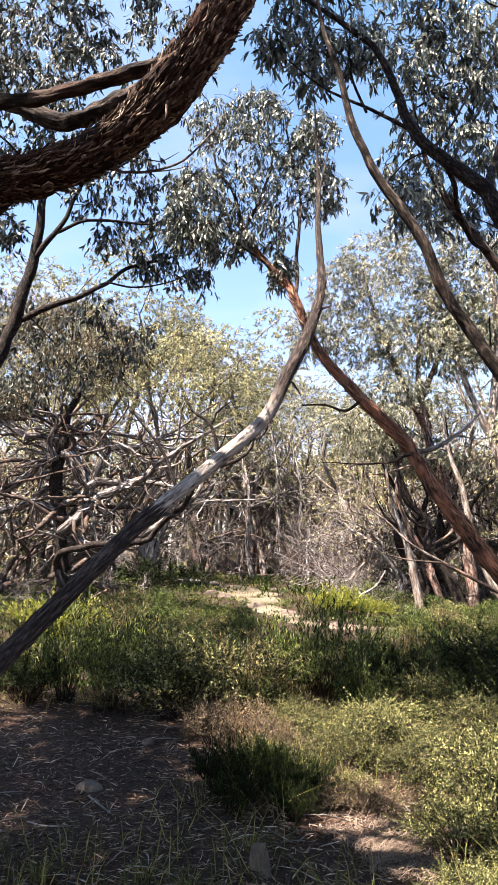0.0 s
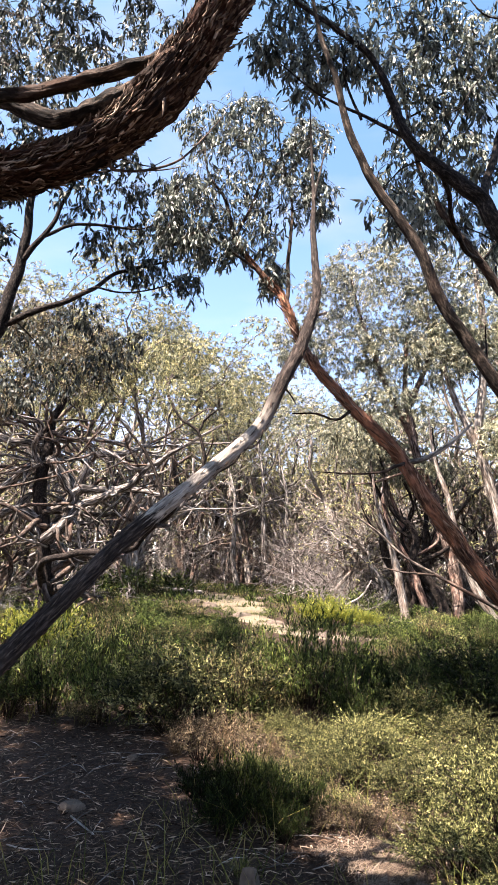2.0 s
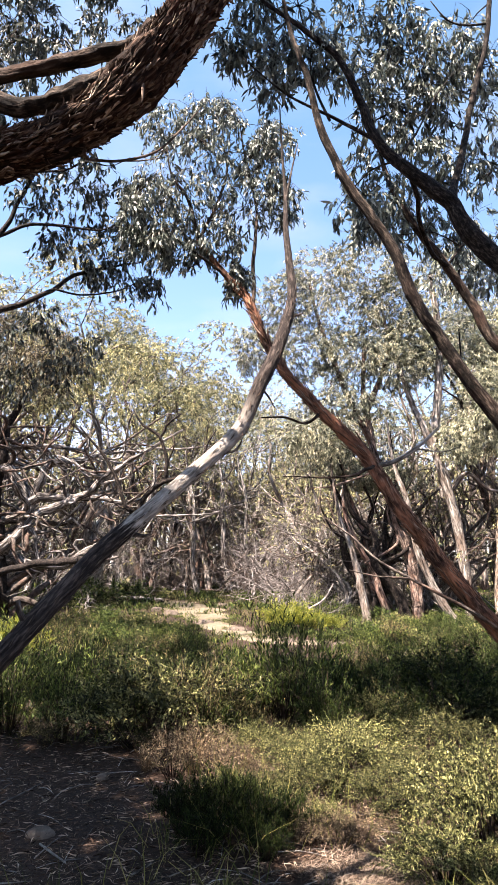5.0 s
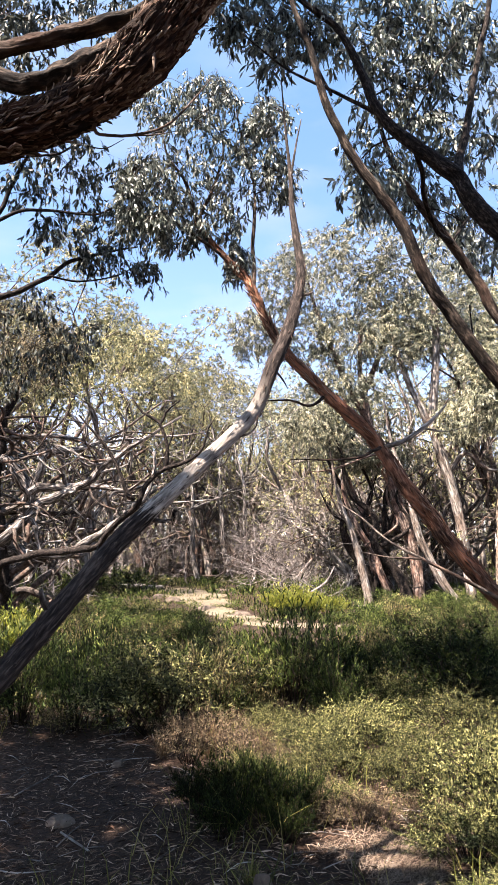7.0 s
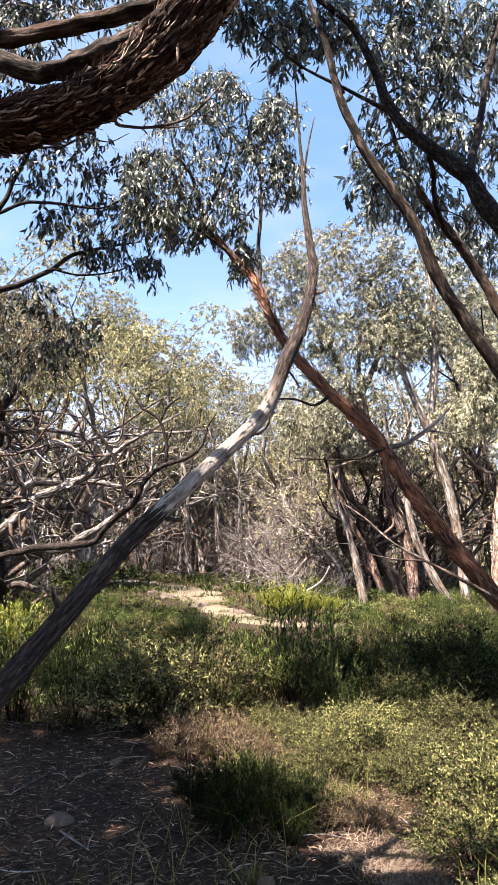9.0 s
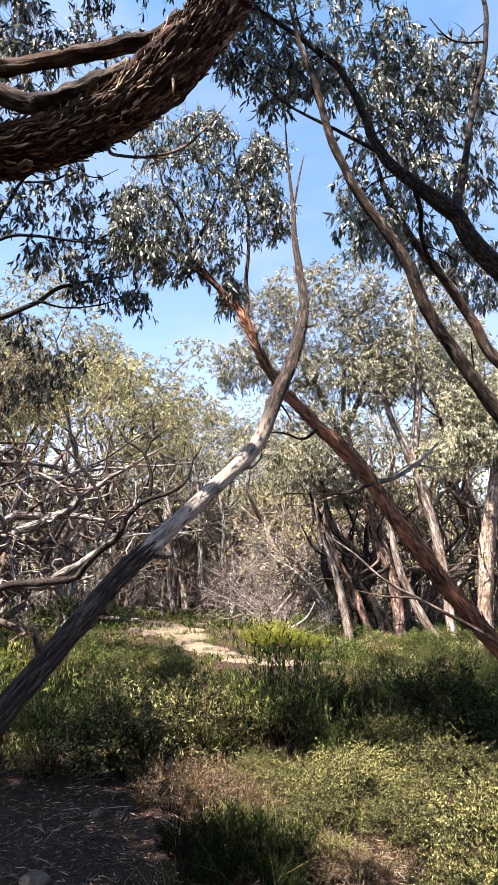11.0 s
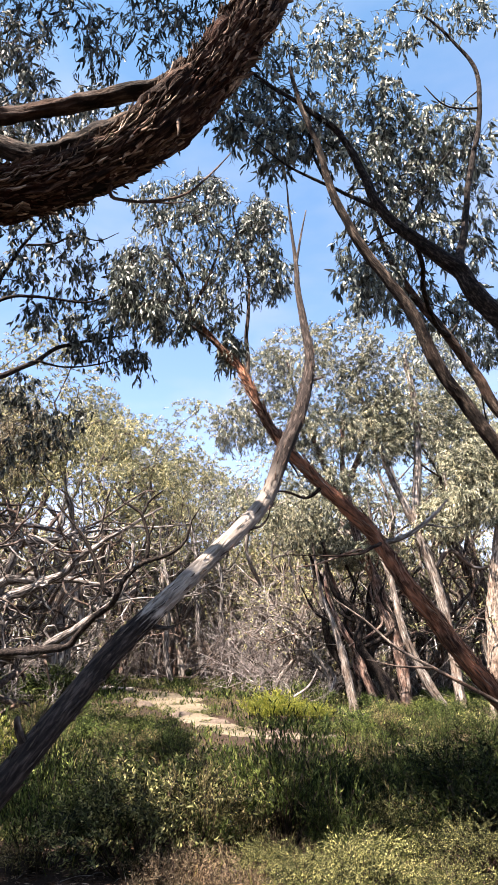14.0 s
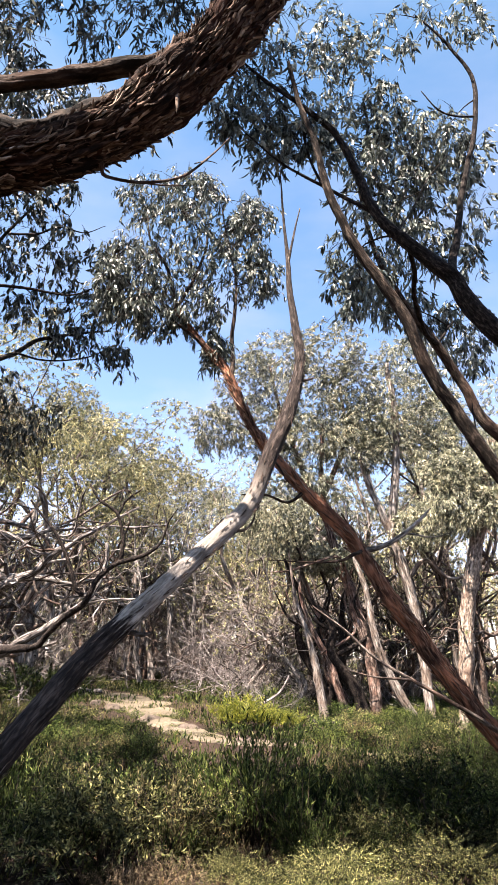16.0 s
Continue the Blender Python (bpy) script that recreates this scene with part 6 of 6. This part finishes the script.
GRASS = [tuft("grass_tuft", "green tussock of arching grass blades", "grass tufts", BLADE_GREEN, 661, 120, 0.5, 0.3, 0.6, 0.004), tuft("grass_tuft", "green tussock of arching grass blades", "grass tufts", BLADE_GREEN, 662, 90, 0.4, 0.3, 0.8, 0.004)]
DRY = [tuft("dry_tuft", "dry brown tussock of grass stalks", "dry grass tufts", BLADE_DRY, 671, 110, 0.45, 0.3, 0.5, 0.0035)]
FIRST = {}


def settle(kinds, x, y, s, tall=1.0):
    """Plants the next of a kind: the first one is the pattern itself, the rest are copies."""
    k = rng.randrange(len(kinds))
    m = Matrix.Translation((x, y, gz(x, y) - 0.01)) @ pose(0, 0, 0, 0, 0, rng.uniform(0, 360))
    ob = kinds[k]
    if ob.name in FIRST:
        ob = copy_thing(ob, m)
    else:
        FIRST[ob.name] = True
        ob.matrix_basis = m
    ob.scale = (s, s, s * tall)
    return ob


rng = random.Random(21)


def clear(x, y, track=0.75):
    """Bare ground: the litter patch close by and the track."""
    if -2.6 < x < -0.35 + 0.25 * math.sin(y * 3) and 3.3 < y < 6.2:
        return True
    if 0.35 < x < 1.15 and 2.9 < y < 3.9:
        return True
    if 13.0 < y < 15.2 and 0.3 < x < 2.4:
        return True
    if min(math.hypot(x - px, y - py) for px, py in ((6.0, 10.6), (5.1, 10.85), (4.4, 11.4))) < 0.6 or ((x + 1.2) / 0.95) ** 2 + ((y - 8.7) / 0.5) ** 2 < 1:
        return True
    line = [(1.8, 14.5), (1.05, 14.95), (0.35, 16.4), (-0.3, 18.6), (-0.65, 21.5), (-1.25, 25.0), (-2.4, 28.5), (-4.3, 32.0)]
    return any(math.hypot(x - px, y - py) < track for px, py in line) or any(math.hypot(x - (a[0] + b[0]) / 2, y - (a[1] + b[1]) / 2) < track for a, b in zip(line, line[1:]))


def low_by_track(x, y):
    """Plants stay low where the track is seen over them."""
    if 8.6 < y < 14.8 and -0.3 < x < 2.2:
        return 0.24 if y > 11.0 else 0.45
    return 0.5 if y > 11.5 and -0.22 * (y - 10) < x < 0.6 + 0.1 * y else 1.0


# placed shrubs
for x, y, s in ((1.75, 17.2, 1.3), (2.3, 16.9, 1.1), (2.9, 16.9, 0.8), (1.4, 17.6, 0.9), (-3.75, 11.1, 1.35), (-4.15, 11.0, 1.2)):
    settle(BRIGHT, x, y, s, 0.85)
# The last four dark shrubs also stand in for shade in a hollow.
for x, y, s in ((-1.85, 7.9, 1.4), (-1.6, 7.75, 1.3), (-2.05, 7.7, 1.2), (-0.2, 4.2, 0.62), (0.05, 4.12, 0.66), (0.3, 4.05, 0.62), (0.5, 4.12, 0.5), (0.14, 4.4, 0.6), (-0.05, 3.85, 0.5), (0.36, 3.75, 0.45), (1.75, 8.2, 1.0), (1.4, 8.6, 0.9), (-2.6, 6.6, 1.0), (-3.0, 6.9, 0.9), (-0.6, 5.9, 0.5), (1.15, 6.4, 0.8), (1.4, 7.3, 1.05), (1.65, 7.0, 0.9), (1.2, 7.0, 0.9)):
    settle(DEEP, x, y, s)
for x, y, s in ((0.5, 4.75, 0.65), (0.8, 4.3, 0.5), (0.12, 4.95, 0.55), (1.3, 4.4, 1.0), (1.0, 5.0, 1.0), (1.7, 5.0, 1.1), (0.65, 5.5, 0.85), (1.3, 5.7, 1.0), (2.1, 4.2, 1.1), (1.75, 3.7, 1.0), (2.2, 5.8, 1.1), (2.7, 5.0, 1.1), (1.35, 3.4, 0.75), (1.6, 3.05, 0.8), (0.75, 4.75, 0.7), (2.7, 6.6, 1.1), (1.7, 6.5, 0.9), (0.4, 6.0, 0.7), (3.2, 6.0, 1.1), (1.2, 2.7, 0.6), (2.0, 3.3, 0.9)):
    settle(FERNY, x, y, s * rng.uniform(0.75, 1.2), rng.uniform(0.7, 1.35))
for x, y, s in ((0.95, 4.05, 0.6), (1.3, 3.95, 0.6), (1.75, 3.4, 0.6), (0.7, 4.35, 0.55), (0.45, 5.0, 0.6), (2.5, 5.5, 0.7)):
    settle(WITHERED, x, y, s)
for x, y, s in ((0.0, 6.5, 1.0), (0.6, 6.9, 1.0), (-0.7, 6.8, 0.9), (1.1, 7.2, 1.0), (-1.3, 6.7, 0.8), (0.2, 7.3, 1.1), (2.3, 7.4, 1.1), (3.1, 7.6, 1.1)):
    settle(HEATH, x, y, s)
for x, y, s in ((-0.35, 5.3, 0.9), (-0.1, 5.6, 0.9), (-0.45, 5.7, 0.8), (0.15, 5.2, 0.7), (0.85, 3.9, 0.5), (0.65, 4.0, 0.5)):
    settle(WITHERED, x, y, s, 1.25)
for x, y, s in ((-0.2, 5.45, 0.7), (0.3, 5.5, 0.6), (1.15, 3.8, 0.4), (-0.6, 5.5, 0.5)):
    settle(DRY, x, y, s)
for x, y, s in ((-1.35, 3.0, 0.5), (-1.0, 2.85, 0.4), (-0.45, 2.9, 0.4), (-1.7, 3.2, 0.5), (0.1, 3.3, 0.35), (-0.2, 2.8, 0.4)):
    settle(GRASS, x, y, s, 0.7)
for x, y, s in ((-5.0, 25.5, 2.3), (-6.0, 26.5, 2.0), (-6.8, 24.5, 2.2), (-4.4, 29.0, 1.9), (3.6, 23.0, 1.5)):
    settle(FAR_HEATH, x, y, s)
for x, y, s in ((0.75, 7.1, 0.85), (-0.35, 7.2, 0.9), (0.3, 6.6, 0.7), (1.9, 6.9, 0.8), (2.6, 7.6, 0.9), (1.05, 7.8, 0.9), (-0.9, 7.4, 0.7)):
    settle(MID_KHAKI, x, y, s)
for x, y, s in ((0.75, 15.5, 0.5), (0.1, 17.3, 0.45), (1.35, 14.9, 0.4), (-0.35, 19.6, 0.5), (0.45, 16.9, 0.35), (-0.8, 22.4, 0.5), (1.0, 15.2, 0.3)):
    settle(FAR_FERNY, x, y, s, 0.6)
# the thick band across the middle
for i in range(215):
    y = 6.2 + 8.3 * rng.random() ** 1.15
    x = rng.uniform(-0.52, 0.52) * (y + 1.5)
    if clear(x, y) or math.hypot(x + 1.75, y - 7.3) < 0.75 or (x < -2.4 and 9.0 < y < 12.0):
        continue
    pick = rng.random() + 0.25 * noise.noise((x * 0.5, y * 0.5, 0.0))
    lift = 1.0 + 0.55 * noise.noise((x * 0.8, y * 0.8, 5.0))
    settle(MID_HEATH if pick < 0.34 else MID_KHAKI if pick < 0.48 else MID_DEEP if pick < 0.7 else MID_FERNY if pick < 0.87 else WITHERED, x, y, lift * rng.uniform(0.55, 1.4) * min(1.0, 1.32 - 0.045 * y) * low_by_track(x, y))
for i in range(330):
    y = 14.0 + 17.0 * rng.random() ** 1.4
    x = rng.uniform(-0.5, 0.5) * (y + 2)
    if clear(x, y, 0.55):
        continue
    settle(rng.choice((FAR_HEATH, FAR_HEATH, FAR_HEATH, GRASS, FAR_FERNY, FAR_FERNY)), x, y, rng.uniform(0.6, 1.15) * low_by_track(x, y), 0.75)


for i in range(120):
    y = rng.uniform(30.0, 46.0)
    x = rng.uniform(-0.32, 0.14) * y
    if not clear(x, y, 0.9):
        settle(rng.choice((FAR_HEATH, FAR_FERNY)), x, y, rng.uniform(0.6, 1.1), 0.8)


def meadow():
    """Loose grass blades between the shrubs."""
    g = np.random.default_rng(81)
    n = 15000
    y = 2.4 + 26 * g.uniform(0, 1, n) ** 1.6
    x = g.uniform(-0.55, 0.55, n) * (y + 1.5)
    keep = [i for i in range(n) if not clear(x[i], y[i]) and (y[i] > 3.8 or i % 3 == 0)]
    x, y = x[keep], y[keep]
    n = len(x)
    o = np.array([(a, b, gz(a, b)) for a, b in zip(x, y)])
    h = g.uniform(0.08, 0.34, n)[:, None]
    lean = np.column_stack([g.normal(0, 0.35, (n, 2)), np.ones(n)])
    az = g.uniform(0, 6.28, n)
    side = np.column_stack([np.cos(az), np.sin(az), np.zeros(n)]) * 0.0035
    v = np.stack([o - side, o + side, o + lean * h * 0.6 + side * 0.7, o + lean * h * 0.6 - side * 0.7, o + lean * [1.7, 1.7, 1] * h], 1)
    i = np.arange(n)[:, None, None] * 5
    f = (i + np.array([[0, 1, 2], [0, 2, 3], [3, 2, 4]])).reshape(-1, 3)
    tagged(part("grass", quick_mesh("grass", v.reshape(-1, 3), f, smooth=False), BLADE_GREEN, None, "thin green and straw grass between the shrubs", "stuff"), category="grass")


def leaf_litter():
    """Fallen leaves, bark chips and twigs over the bare ground."""
    g = np.random.default_rng(91)
    leaves = Leaves(92)
    n = 38000
    y = 2.4 + 4.6 * g.uniform(0, 1, n) ** 1.3
    x = g.uniform(-0.5, 0.36, n) * (y + 1.5)
    for a, b in zip(x, y):
        d = g.normal(0, 1, 3) * [1, 1, 0.16]
        leaves.add((a, b, gz(a, b) + g.uniform(0.004, 0.025)), d / np.linalg.norm(d), 0.02 + 0.08 * g.uniform(0, 1) ** 2)
    tagged(part("leaf_litter", leaves.mesh("leaf_litter", 0.095, True), LITTER, None, "dry brown fallen leaves and bark chips", "stuff"), category="leaf litter")
    w = Wood(93)
    for i in range(420):
        b = 2.4 + 7 * g.uniform(0, 1) ** 1.4
        a = g.uniform(-0.5, 0.5) * (b + 1.5)
        az, k = g.uniform(0, 6.28), g.uniform(0.08, 0.4)
        c, e = a + math.cos(az) * k, b + math.sin(az) * k
        w.limb([(a, b, gz(a, b) + 0.008, 0.004), ((a + c) / 2, (b + e) / 2 + 0.02, gz(a, b) + 0.02, 0.0035), (c, e, gz(c, e) + 0.008, 0.002)], 4, 0.1, 0.6)
    tagged(part("twig_litter", w.mesh("twig_litter"), DEAD_WOOD, None, "thin grey fallen twigs", "stuff"), category="twigs")



def straw_patch():
    """A sunlit bed of fallen straw between the shrubs."""
    g = np.random.default_rng(95)
    v, f = [], []
    for i in range(2600):
        far = 0.4 * g.uniform(0, 1) ** 0.75
        az, turn = g.uniform(0, 6.28), g.normal(0.4, 1.0)
        x, y = 0.93 + 0.85 * far * math.cos(az) * (1 + 0.4 * math.sin(3 * az)), 3.42 + 1.1 * far * math.sin(az)
        d, long = np.array([math.cos(turn), math.sin(turn), g.normal(0, 0.14)]), g.uniform(0.05, 0.17)
        o = np.array([x, y, gz(x, y) + 0.006 + g.uniform(0, 0.035)])
        side, mid = np.array([-d[1], d[0], 0]) * g.uniform(0.0008, 0.0022), o + d * long * 0.5 + [0, 0, g.uniform(0, 0.018)]
        b = len(v)
        v.extend([o - side, o + side, mid - side, mid + side, o + d * long - side * 0.4, o + d * long + side * 0.4])
        f.extend([(b, b + 1, b + 3, b + 2), (b + 2, b + 3, b + 5, b + 4)])
    tagged(part("straw", quick_mesh("straw", v, f, smooth=False), STRAW, None, "pale dry straw matted on the ground between shrubs", "stuff"), category="straw")


def low_cover():
    """Low leafy growth, too small to tell apart, that closes the ground between the shrubs and along the track."""
    for name, mat, seed, top, label in (("low_heath", LEAF_HEATH, 83, 0.2, "low dark green growth covering the ground along the track"), ("low_heath", LEAF_FERN, 85, 0.14, "low yellow-green growth covering the ground along the track")):
        g = np.random.default_rng(seed)
        leaves = Leaves(seed + 1)
        for _ in range(3000):
            y = 7.0 + 38.0 * g.uniform(0, 1) ** 1.15
            x = g.uniform(-0.5, 0.5) * (y + 1.5)
            if clear(x, y, 0.78 if g.uniform() < 0.93 else 0.4):
                continue
            h = g.uniform(0.3, 1.0) * top * (1.5 if y > 24 else 1.0)
            n = 12
            at = np.array([x, y, gz(x, y)]) + np.column_stack([g.normal(0, 0.16, (n, 2)), g.uniform(0, 0.6, n) * h])
            way = np.column_stack([g.normal(0, 0.5, (n, 2)), np.ones(n)])
            leaves.o.extend(at), leaves.d.extend(way / np.linalg.norm(way, axis=1)[:, None]), leaves.s.extend(g.uniform(0.6, 1.1, n) * h * 0.9)
        tagged(part(name, leaves.mesh(name, slim=0.3, simple=True), mat, None, label, "stuff"), category="undergrowth")


meadow()
low_cover()
leaf_litter()
straw_patch()
